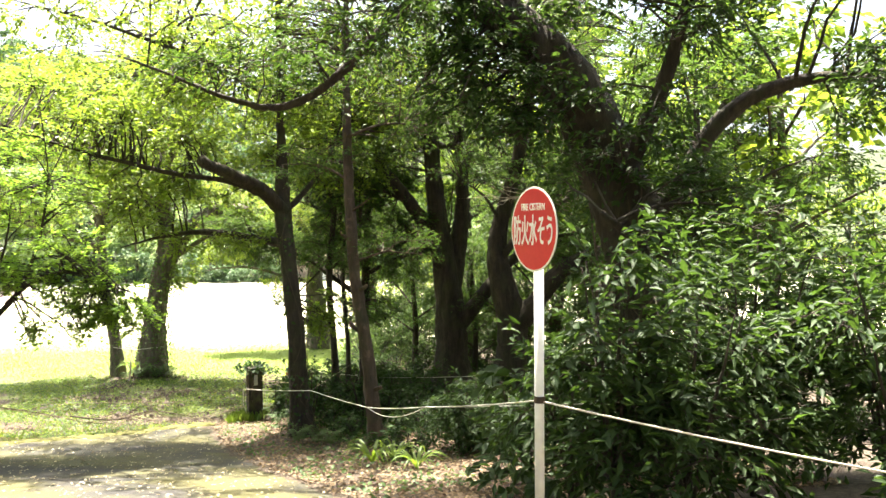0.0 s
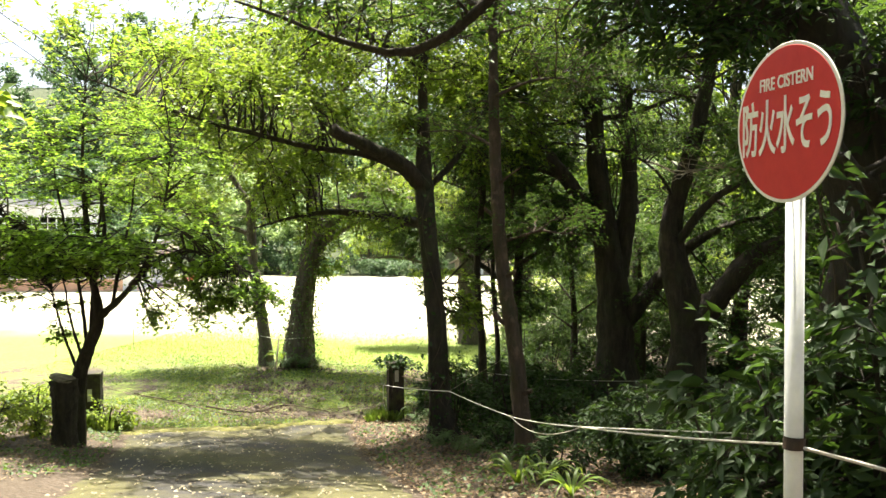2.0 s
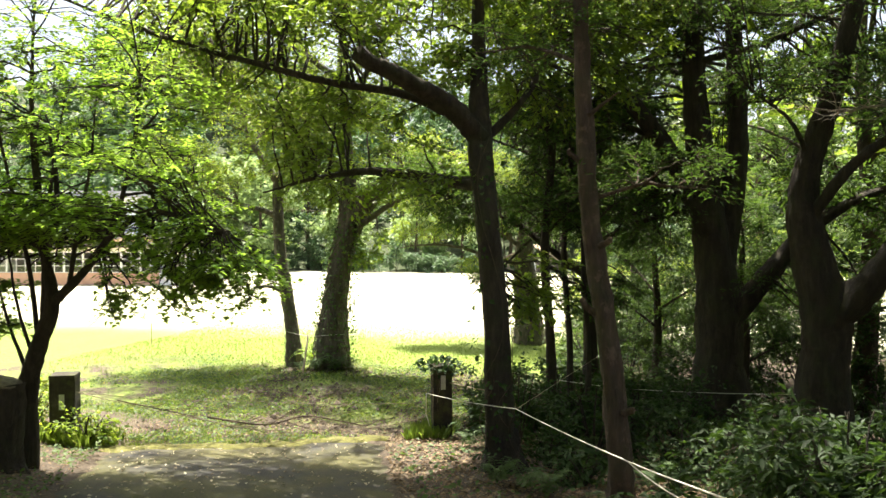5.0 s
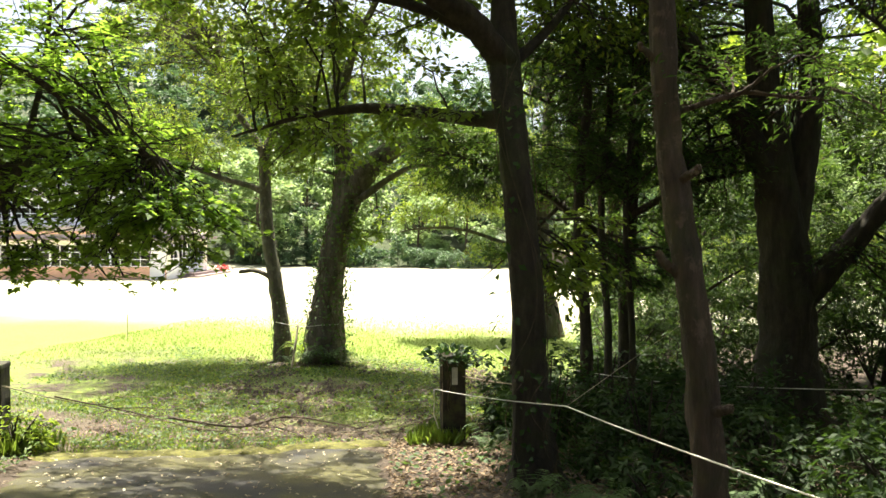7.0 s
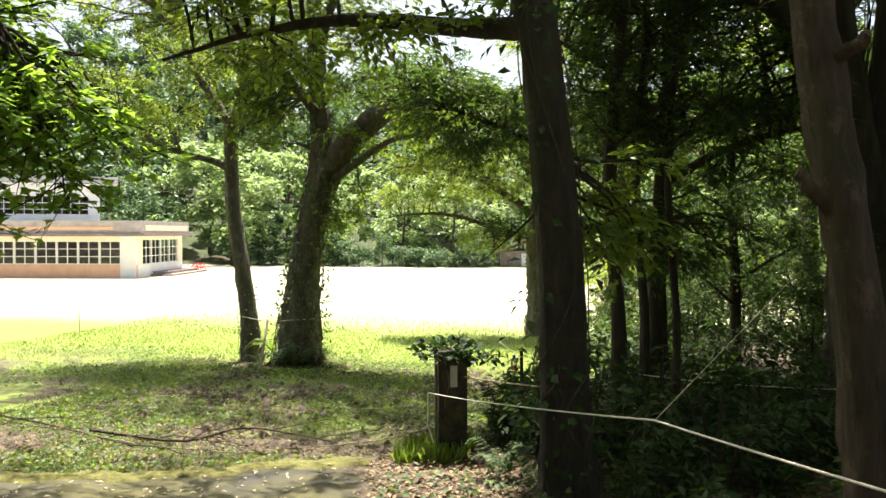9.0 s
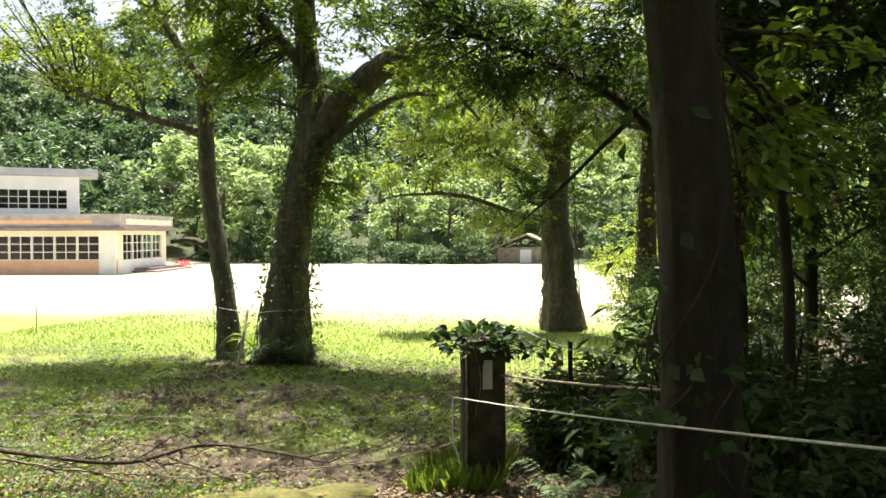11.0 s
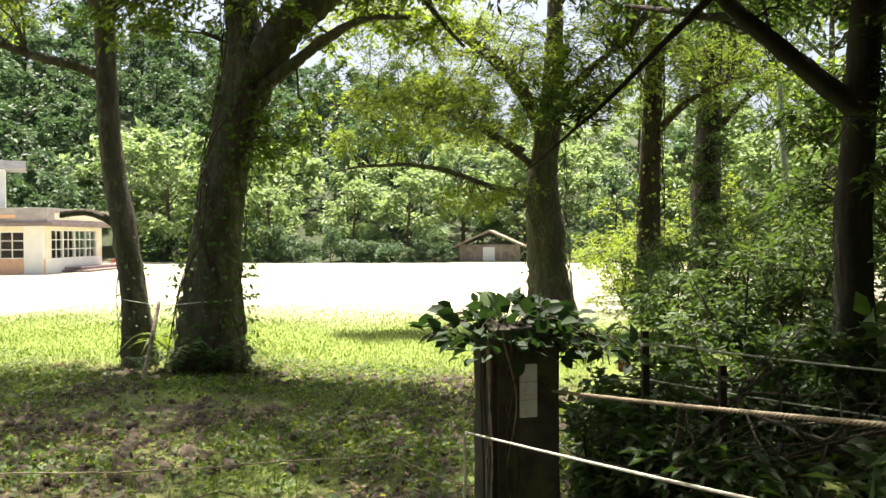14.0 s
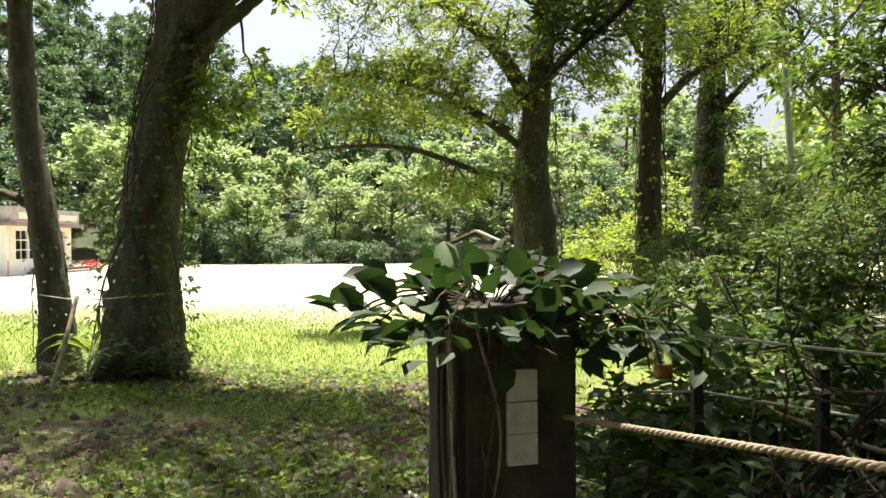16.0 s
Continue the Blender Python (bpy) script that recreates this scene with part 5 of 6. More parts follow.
# Thicket leaves darken towards the fence: canopy shade put into their colour.
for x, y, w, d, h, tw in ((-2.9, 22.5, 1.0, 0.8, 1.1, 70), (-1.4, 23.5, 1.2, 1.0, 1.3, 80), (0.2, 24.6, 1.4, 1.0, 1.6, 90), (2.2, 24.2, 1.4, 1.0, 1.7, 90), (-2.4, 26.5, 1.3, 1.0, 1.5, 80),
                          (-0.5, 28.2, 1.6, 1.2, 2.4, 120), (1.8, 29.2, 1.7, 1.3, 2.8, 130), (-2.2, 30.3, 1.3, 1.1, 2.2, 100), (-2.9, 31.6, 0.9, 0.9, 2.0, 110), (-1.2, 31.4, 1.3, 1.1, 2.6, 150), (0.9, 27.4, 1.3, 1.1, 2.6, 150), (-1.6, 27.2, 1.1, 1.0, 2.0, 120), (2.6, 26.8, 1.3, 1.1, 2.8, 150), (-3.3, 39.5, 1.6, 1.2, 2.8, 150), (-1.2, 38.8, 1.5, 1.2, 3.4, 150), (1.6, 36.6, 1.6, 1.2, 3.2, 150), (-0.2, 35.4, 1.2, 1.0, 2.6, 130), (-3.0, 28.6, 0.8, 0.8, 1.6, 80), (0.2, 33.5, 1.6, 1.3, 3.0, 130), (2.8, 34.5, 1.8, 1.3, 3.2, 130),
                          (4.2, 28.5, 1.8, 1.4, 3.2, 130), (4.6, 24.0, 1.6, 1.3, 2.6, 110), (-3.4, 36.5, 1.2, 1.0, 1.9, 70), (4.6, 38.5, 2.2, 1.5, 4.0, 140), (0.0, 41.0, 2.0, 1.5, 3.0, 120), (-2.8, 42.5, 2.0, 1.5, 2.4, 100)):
    shrub("fence_thicket", x, y, w, d, h, LEAF_SUN if y > 35 else LEAF_IVY if y > 25.5 else LEAF_DARK, 0.11, 0.45, tw, "leafy thicket behind the fence, leaf colour set by sun and shade", per=12, group="thickets behind the fence")
# Undergrowth takes the darker leaf colour in place of shade.
for x, y, w, d, h, tw in ((-3.6, 20.6, 0.45, 0.4, 0.75, 40), (-3.0, 19.3, 0.55, 0.5, 0.7, 44), (-2.2, 19.6, 0.6, 0.6, 0.9, 50), (-1.3, 18.8, 0.7, 0.6, 0.9, 54), (-0.6, 17.2, 0.7, 0.6, 0.8, 50), (-2.4, 17.6, 0.5, 0.5, 0.6, 36),
                          (0.4, 16.2, 0.8, 0.7, 0.9, 54), (-0.5, 19.8, 0.8, 0.7, 1.1, 60), (-1.8, 16.4, 0.45, 0.45, 0.45, 30), (-0.6, 13.2, 0.5, 0.5, 0.5, 36), (0.3, 13.8, 0.6, 0.6, 0.7, 44), (-4.0, 20.75, 0.35, 0.3, 0.6, 24), (-4.1, 21.5, 0.4, 0.4, 0.8, 40), (-3.9, 22.3, 0.5, 0.45, 0.9, 44), (-4.25, 20.9, 0.25, 0.25, 0.7, 24)):
    shrub("undergrowth_shrub", x, y, w, d, h, LEAF_DARK, 0.11, 0.42, tw, "low leafy undergrowth beneath the trees, shade in its leaf colour", per=11, group="undergrowth beneath the trees")
# Shade on the woods' floor is put into this leaf colour.
low = shrub("undergrowth_clump", 0.0, 0.0, 0.95, 0.9, 1.0, LEAF_DARK, 0.14, 0.42, 42, "low undergrowth filling the woods, shade in its leaf colour", per=11, group="undergrowth of the woods", fine=False)
low_z = gz(0.0, 0.0)
low_spots = [(2.6 + 1.75 * (i % 4) + RNG.uniform(-0.5, 0.5), 15.6 + 1.65 * (i // 4) + RNG.uniform(-0.5, 0.5)) for i in range(28)]
low_spots += [(-3.6, 21.8), (-2.5, 21.9), (-1.7, 21.2), (-3.4, 22.9), (-2.3, 23.5), (-1.0, 23.6), (-3.9, 22.4), (-0.6, 21.0), (-1.2, 20.0), (0.9, 18.0), (1.6, 16.8), (2.6, 12.8), (3.4, 11.4), (0.9, 23.0), (-0.2, 22.9), (1.5, 15.2), (0.6, 14.8), (4.6, 11.0), (3.0, 9.0)]
for i, (x, y) in enumerate(low_spots):
    m = Matrix.Translation((x, y, gz(x, y) - 0.02)) @ pose(0, 0, 0, 0, 0, i * 67)
    if i == 0:
        first = m
    else:
        ob = copy_thing(low, m)
        k = 0.75 + 0.5 * ((i * 5) % 7) / 7
        ob.scale = (k, k, k)
low.matrix_basis = first
for x, y, w, d, h, tw in ((-10.9, 16.2, 0.7, 0.7, 1.0, 60), (-11.6, 17.8, 0.9, 0.8, 0.9, 60), (-10.2, 14.0, 0.6, 0.6, 0.8, 50), (-10.6, 12.2, 0.8, 0.8, 1.1, 70), (-8.2, 11.0, 0.5, 0.5, 0.6, 40), (-12.4, 15.0, 1.0, 1.0, 1.6, 80), (-10.0, 15.1, 0.45, 0.4, 0.5, 34), (-9.7, 12.9, 0.4, 0.4, 0.4, 30), (-10.0, 17.2, 0.5, 0.5, 0.6, 40)):
    shrub("roadside_shrub", x, y, w, d, h, LEAF_SUN, 0.085, 0.5, tw, "low bright green shrub by the lane's far side", per=12, group="shrubs by the lane")


for x, y, w, d, h, tw in ((-3.05, 18.6, 0.5, 0.45, 1.5, 20), (-2.3, 18.9, 0.6, 0.5, 1.5, 26), (-1.8, 18.0, 0.7, 0.6, 1.3, 36)):
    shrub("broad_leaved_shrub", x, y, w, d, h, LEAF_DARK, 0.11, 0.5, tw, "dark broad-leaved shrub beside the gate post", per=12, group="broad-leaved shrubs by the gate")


# the creeper on the gate posts
def creeper(name, x, y, z, rx, ry, rz, n, leaf, label):
    c = unit(RNG.normal(size=(n, 3))) * RNG.uniform(0.2, 1, (n, 1)) ** 0.6 * np.array([rx, ry, rz]) + np.array([x, y, z])
    c[:, 2] = np.maximum(c[:, 2], z - 0.02 - 0.2 * (np.hypot(c[:, 0] - x, c[:, 1] - y) > 0.2))
    D = c - np.array([x, y, z - 0.1]) + RNG.normal(0, 0.12, (n, 3))
    D[:, 2] -= 0.08
    N = np.array([0, 0, 1.0]) + RNG.normal(0, 0.4, (n, 3))
    root = tagged(new(name), label, "creeper")
    root.matrix_basis = pose(x, y, z)
    part("leaves", leaves_mesh("leaves", c, D, N, leaf * RNG.uniform(0.6, 1.25, n), 0.72, LEAF_CREEPER, "big"), LEAF_CREEPER, root)
    m = 26
    u = np.linspace(0, 1, 6)[None, :, None]
    tip = unit(RNG.normal(size=(m, 3))) * np.array([rx, ry, rz * 0.7])
    P = np.array([x, y, z]) + tip[:, None] * u + np.array([0, 0, 0.08]) * (4 * u * (1 - u))
    v, f = tubes(P, np.full((m, 6), 0.003), 4)
    part("vines", mesh_from("vines", v, f, BARK_BROWN), BARK_BROWN, root)


creeper("post_creeper", -4.70, 19.95, -1.92, 0.44, 0.36, 0.16, 300, 0.09, "broad-leaved creeper heaped on the gate post")
creeper("post_creeper", -4.3, 20.1, -2.0, 0.26, 0.24, 0.14, 46, 0.09, "broad-leaved creeper hanging beside the gate post")


def post_vines():
    root = tagged(new("post_vine"), "thin brown vine stems clinging to the gate post", "creeper")
    m = pose(-4.68, 20.01, 0, 0, 0, 25)
    root.matrix_basis = m
    for k in range(9):
        face = k % 3
        t = np.linspace(0, 1, 16)
        z = -1.9 - t * RNG.uniform(0.7, 1.35)
        w = RNG.uniform(-0.14, 0.14) + 0.03 * np.sin(t * 7 + k) + t * RNG.uniform(-0.05, 0.05)
        w = np.clip(w, -0.16, 0.16)
        d = np.full(16, -0.176)
        P = np.stack([d, w, z] if face < 2 else [w, d, z], -1)
        P = np.array([m @ Vector(p) for p in P])
        v, f = tubes(P[None], np.linspace(0.006, 0.003, 16)[None], 5)
        part("stem", mesh_from("stem", v, f, DEAD_WOOD if k % 2 else BARK_BROWN, smooth=True), BARK_BROWN, root)


post_vines()


def vines_on(name, line, radius, n, leaf, material, label, m=12, thick=0.009):
    """Climbing stems and leaves over a trunk given by its line (x, y, z, radius)."""
    c = smooth_line(line, 40)
    u = RNG.uniform(0, 1, n)
    i = np.minimum((u * 39).astype(int), 38)
    a = RNG.uniform(0, 2 * np.pi, n)
    out = np.stack([np.cos(a), np.sin(a), np.zeros(n)], -1)
    P = c[i, :3] + out * (c[i, 3:4] * 1.05 + RNG.uniform(0, radius, (n, 1)))
    D = out * 0.6 + RNG.normal(0, 0.5, (n, 3)) - np.array([0, 0, 0.5])
    N = out + np.array([0, 0, 0.6]) + RNG.normal(0, 0.3, (n, 3))
    root = tagged(new(name), label, "creeper")
    root.matrix_basis = pose(*line[0][:3])
    part("leaves", leaves_mesh("leaves", P, D, N, leaf * RNG.uniform(0.6, 1.3, n), 0.62, material), material, root)
    t = np.linspace(0, 1, 40)
    stems = []
    for k in range(m):
        w = RNG.uniform(0, 6) + 1.4 * np.sin(t * 5 + k) + t * RNG.uniform(-3, 3)
        stems.append(c[:, :3] + np.stack([np.cos(w), np.sin(w), 0 * w], -1) * (c[:, 3:4] * 1.08 + 0.01))
    v, f = tubes(np.array(stems), np.full((m, 40), thick), 5)
    part("vines", mesh_from("vines", v, f, BARK_BROWN), BARK_BROWN, root)


vines_on("trunk_creeper", [(-9.68, 26.9, -3.3, 0.56), (-9.6, 26.9, -2.0, 0.41), (-9.5, 26.9, -1.1, 0.35), (-9.33, 26.9, -0.16, 0.33), (-9.1, 26.9, 0.74, 0.34), (-9.2, 26.95, 2.2, 0.24)], 0.2, 1700, 0.095, LEAF_IVY, "green creeper climbing the broad old tree")
vines_on("trunk_creeper", [(-10.85, 27.0, -3.3, 0.25), (-10.95, 27.0, -2.2, 0.19), (-11.2, 27.0, -0.3, 0.165)], 0.08, 150, 0.07, LEAF_IVY, "green creeper climbing the thin grey trunk", 3, 0.005)
vines_on("trunk_creeper", [(-5.1, 33, -3.3, 0.48), (-5.15, 33, -1.3, 0.42), (-5.06, 33, 0.9, 0.26)], 0.1, 160, 0.08, LEAF_IVY, "green creeper climbing the yard edge tree")
vines_on("trunk_creeper", [(-3.05, 33.55, -3.3, 0.28), (-3.0, 33.55, -0.5, 0.25), (-2.95, 33.55, 2.5, 0.2)], 0.3, 500, 0.11, LEAF_SUN, "bright creeper hanging on the back trunk")
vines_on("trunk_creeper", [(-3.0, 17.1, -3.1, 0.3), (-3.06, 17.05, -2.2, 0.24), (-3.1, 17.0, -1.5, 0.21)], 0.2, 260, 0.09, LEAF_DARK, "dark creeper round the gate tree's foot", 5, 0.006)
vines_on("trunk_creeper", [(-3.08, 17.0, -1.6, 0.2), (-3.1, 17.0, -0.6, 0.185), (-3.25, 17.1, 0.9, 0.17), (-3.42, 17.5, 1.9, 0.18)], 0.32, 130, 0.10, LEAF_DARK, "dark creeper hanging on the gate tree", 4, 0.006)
vines_on("trunk_creeper", [(2.31, 10.2, -1.7, 0.5), (2.4, 10.2, 0.3, 0.45), (2.3, 10.2, 1.7, 0.42), (1.61, 10.3, 3.28, 0.36)], 0.22, 700, 0.10, LEAF_DARK, "evergreen creeper on the leaning trunk")


# ferns and sedges
def fern(x, y, size, count, material, label, name="fern", category="fern", arch=0.5, blades=False):
    b = gz(x, y)
    root = tagged(new(name), label, category)
    root.matrix_basis = pose(x, y, b)
    for k in range(count):
        a = k * 2.4 + RNG.uniform(0, 0.5)
        out = np.array([math.cos(a), math.sin(a), 0])
        reach = size * RNG.uniform(0.7, 1.15)
        u = np.linspace(0.02, 1, 9)
        mid = np.array([x, y, b]) + out * reach * u[:, None] + np.array([0, 0, 1]) * (reach * arch * (1.9 * u - 1.6 * u * u + 0.05))[:, None]
        across = np.array([-out[1], out[0], 0])
        if blades:
            half = (0.045 * size * np.sin(np.pi * (0.15 + 0.85 * u) ** 0.8) + 0.002)[:, None]
            v = np.concatenate([mid - across * half + np.array([0, 0, 0.4]) * half, mid, mid + across * half + np.array([0, 0, 0.4]) * half])
            i = np.arange(27).reshape(3, 9)
            q = np.concatenate([np.stack([i[r, :-1], i[r, 1:], i[r + 1, 1:], i[r + 1, :-1]], -1) for r in (0, 1)])
            part("leaf", mesh_from("leaf", v, [q], material, smooth=True), material, root)
            continue
        rib_v, rib_f = tubes(mid[None], np.full((1, 9), 0.003), 3)
        n = 14
        w = np.repeat(np.linspace(0.12, 1, n), 2)
        s = np.tile([-1.0, 1.0], n)[:, None]
        P = np.stack([np.interp(w, u, mid[:, c]) for c in range(3)], -1)
        D = across * s + out * 0.5 - np.array([0, 0, 0.2])
        L = reach * 0.38 * (1.05 - w) + 0.015
        S = unit(np.cross(np.array([0, 0, 1.0]) + RNG.normal(0, 0.12, P.shape), D))
        D = unit(D)
        pts = np.stack([P, P + D * (L * 0.5)[:, None] + S * (L * 0.15)[:, None], P + D * L[:, None], P + D * (L * 0.5)[:, None] - S * (L * 0.15)[:, None]], 1).reshape(-1, 3)
        q = np.arange(len(pts)).reshape(-1, 4) + len(rib_v)
        part("frond", mesh_from("frond", np.concatenate([rib_v, pts]), [rib_f[0], q], material), material, root)


for x, y, s in ((-9.3, 26.25, 0.5), (-9.85, 26.2, 0.45), (-9.0, 26.5, 0.42), (-10.3, 26.2, 0.3), (-2.2, 15.6, 0.4), (-2.5, 15.9, 0.35), (-3.3, 17.9, 0.4), (-2.9, 16.1, 0.35), (-1.5, 13.9, 0.35), (-3.9, 18.9, 0.4), (-2.0, 18.2, 0.45), (-1.0, 16.0, 0.4)):
    fern(x, y, s, 11, LEAF_IVY, "green fern growing at the foot of the trees", arch=1.5)
for x, y, s in ((-1.1, 12.3, 0.55), (-0.8, 12.8, 0.5), (-0.4, 11.6, 0.45), (-10.15, 26.9, 0.9)):
    fern(x, y, s, 16, LEAF_MID, "clump of strap-leaved sedge", "sedge_clump", "sedge", arch=0.9, blades=True)


# ---- loose ground cover ----
def scatter(n, x0, x1, y0, y1, keep=None):
    x, y = RNG.uniform(x0, x1, n), RNG.uniform(y0, y1, n)
    if keep is not None:
        k = keep(x, y)
        x, y = x[k], y[k]
    return x, y


def off_road(x, y):
    L, R = np.interp(y, ROAD_Y, ROAD_L), np.interp(y, ROAD_Y, ROAD_R)
    u = (x - L) / (R - L)
    return (u < 0.01) | (u > 0.99) | (y > road_end(np.clip(u, 0, 1)) + 0.1)


def patchy(x, y, f=0.8, s=0.0):
    return np.sin(x * f * 1.3 + y * f * 0.7 + s) + np.sin(y * f * 1.7 - x * f * 0.6 + 1 + s) + np.sin(x * f * 3.1 + 2) * 0.5 + np.sin(y * f * 3.7 + x * f) * 0.5 + RNG.normal(0, 0.85, np.shape(x))


def litter(name, x, y, leaf, material, label, lift=0.01, flat=0.25, width=0.55, up=0.0):
    n = len(x)
    P = np.stack([x, y, ground_z(x, y) + lift + RNG.uniform(0, 0.015, n)], -1)
    a = RNG.uniform(0, 2 * np.pi, n)
    D = np.stack([np.cos(a), np.sin(a), RNG.normal(up, flat, n)], -1)
    N = np.array([0, 0, 1.0]) + RNG.normal(0, flat, (n, 3))
    me = leaves_mesh(name, P, D, N, leaf * RNG.uniform(0.5, 1.3, n), width, material)
    return tagged(new(name, me), label, "ground cover", kind="stuff")


x, y = scatter(42000, -6, 4, 8, 22, off_road)
k = x > np.interp(y, ROAD_Y, ROAD_R) - 0.1
k &= (y < 20) | (x > -5)
litter("leaf_litter", x[k], y[k], 0.075, LITTER, "brown fallen leaves under the trees")
x, y = scatter(26000, -12, -3, 18, 27, lambda x, y: off_road(x, y) & (patchy(x, y, 0.9, 2) < 0.5))
litter("leaf_litter", x, y, 0.05, LITTER, "brown fallen leaves on the gateway earth")
def clods(n):
    """Small lumps of turned earth where the gateway is bare."""
    x, y = scatter(n, -11, -3.4, 19.5, 26.5, lambda x, y: off_road(x, y) & (patchy(x, y, 0.9, 2) < 0.5))
    k = len(x)
    c = np.stack([x, y, ground_z(x, y) + 0.004], -1)
    size = 0.014 + 0.06 * RNG.uniform(0, 1, k) ** 2 + 0.02 * RNG.uniform(0, 1, k) ** 8
    base = np.array([(1, 0, 0), (0.3, 0.95, 0), (-0.8, 0.6, 0), (-0.8, -0.6, 0), (0.3, -0.95, 0), (0.5, 0.3, 0.7), (-0.4, 0.35, 0.8), (0.1, -0.5, 0.65)])
    v = c[:, None] + (base[None] + RNG.normal(0, 0.18, (k, 8, 3))) * size[:, None, None]
    tri = np.array([(0, 1, 5), (1, 2, 6), (1, 6, 5), (2, 3, 6), (3, 7, 6), (3, 4, 7), (4, 0, 7), (0, 5, 7), (5, 6, 7)])
    f = (np.arange(k) * 8)[:, None, None] + tri[None]
    me = mesh_from("earth_clods", v.reshape(-1, 3), [f.reshape(-1, 3)], EARTH)
    tagged(new("earth_clods", me), "small clods of dark turned earth in the gateway", "earth", kind="stuff")


clods(5200)
x, y = scatter(4500, -11, 1, 2, 20, lambda x, y: ~off_road(x, y))
litter("lane_leaves", x, y, 0.062, PALE_LITTER, "pale fallen leaves scattered on the asphalt", 0.022, 0.15)
x, y = scatter(56000, -15, -3, 18, 28, lambda x, y: off_road(x, y) & ((x < -6.0) | (y > 21.2)) & (patchy(x, y, 0.9) > np.where(y < 23.5, 0.0, np.where(y < 25.5, -0.4, 0.3 + 0.5 * (y - 25.5)))))
k = np.arange(len(x)) % 3 == 0
litter("clover_patches", x[~k], y[~k], 0.06, LEAF_IVY, "low weeds in patches across the gateway", 0.03, 0.4, 0.8)
litter("clover_patches", x[k], y[k], 0.055, LEAF_SUN, "bright low weeds in patches across the gateway", 0.04, 0.45, 0.7)
x, y = scatter(9000, -12.5, -7, 9, 19, lambda x, y: off_road(x, y) & (x < np.interp(y, ROAD_Y, ROAD_L)) & (patchy(x, y, 1.3, 2) > -0.1))
litter("verge_weeds", x, y, 0.07, LEAF_IVY, "low weeds on the lane's far verge", 0.05, 0.4, 0.6)
x, y = scatter(5000, -12.5, -7, 9, 19, lambda x, y: off_road(x, y) & (x < np.interp(y, ROAD_Y, ROAD_L)))
litter("verge_leaves", x, y, 0.06, LITTER, "brown fallen leaves on the lane's far verge", 0.015, 0.2)
x, y = scatter(9000, -6, 3, 9, 22, lambda x, y: off_road(x, y) & (patchy(x, y, 1.1, 1) > 0.5) & (x > np.interp(y, ROAD_Y, ROAD_R)))
litter("weeds", x, y, 0.085, LEAF_IVY, "low broad-leaved weeds along the lane", 0.06, 0.4, 0.6)


def grass(name, x, y, h, label):
    n = len(x)
    P = np.stack([x, y, ground_z(x, y) - 0.005], -1)
    D = np.stack([RNG.normal(0, 0.35, n), RNG.normal(0, 0.35, n), np.ones(n)], -1)
    a = RNG.uniform(0, 2 * np.pi, n)
    N = np.stack([np.cos(a), np.sin(a), 0 * a], -1)
    me = leaves_mesh(name, P, D, N, h * RNG.uniform(0.4, 1.3, n), 0.09, GRASS)
    tagged(new(name, me), label, "grass", kind="stuff")


x, y = scatter(80000, -18, -1, 24, 38, lambda x, y: ((x < -4.3) | (y > 29)) & (RNG.random(len(x)) < np.clip((y - 23.5) / 4, 0.1, 1) * np.clip((39 - y) / 6, 0, 1)))
grass("yard_grass", x, y, 0.065, "short sunlit grass at the yard's edge")
x, y = scatter(52000, -13, -3.6, 17.5, 26, lambda x, y: off_road(x, y) & ((x < -6.0) | (y > 20.8)) & (patchy(x, y, 0.9) > -0.15))
grass("gateway_grass", x, y, 0.07, "thin grass in the gateway")
x, y = scatter(900, -5.25, -4.5, 19.5, 20.8)
grass("post_grass", x, y, 0.22, "tall grass tuft round the gate post")
x, y = scatter(900, -10.9, -9.8, 16.8, 18.0)
grass("post_grass", x, y, 0.25, "tall grass tuft round the far gate post")


# ---- the school ----
def face_frame(origin, along):
    """A frame with x along a wall, z up and -y out of it."""
    a = Vector((along[0], along[1], 0)).normalized()
    out = Vector((a.y, -a.x, 0))
    m = Matrix.Identity(4)
    m.col[0][:3], m.col[1][:3], m.col[2][:3], m.col[3][:3] = a, -out, (0, 0, 1), origin
    return m


def slab(name, m, lo, hi, material, parent, label="", bevel=0.01):
    bm = box(bmesh.new(), lo, hi, bevel)
    bm.transform(m)
    return part(name, bm, material, parent, label)


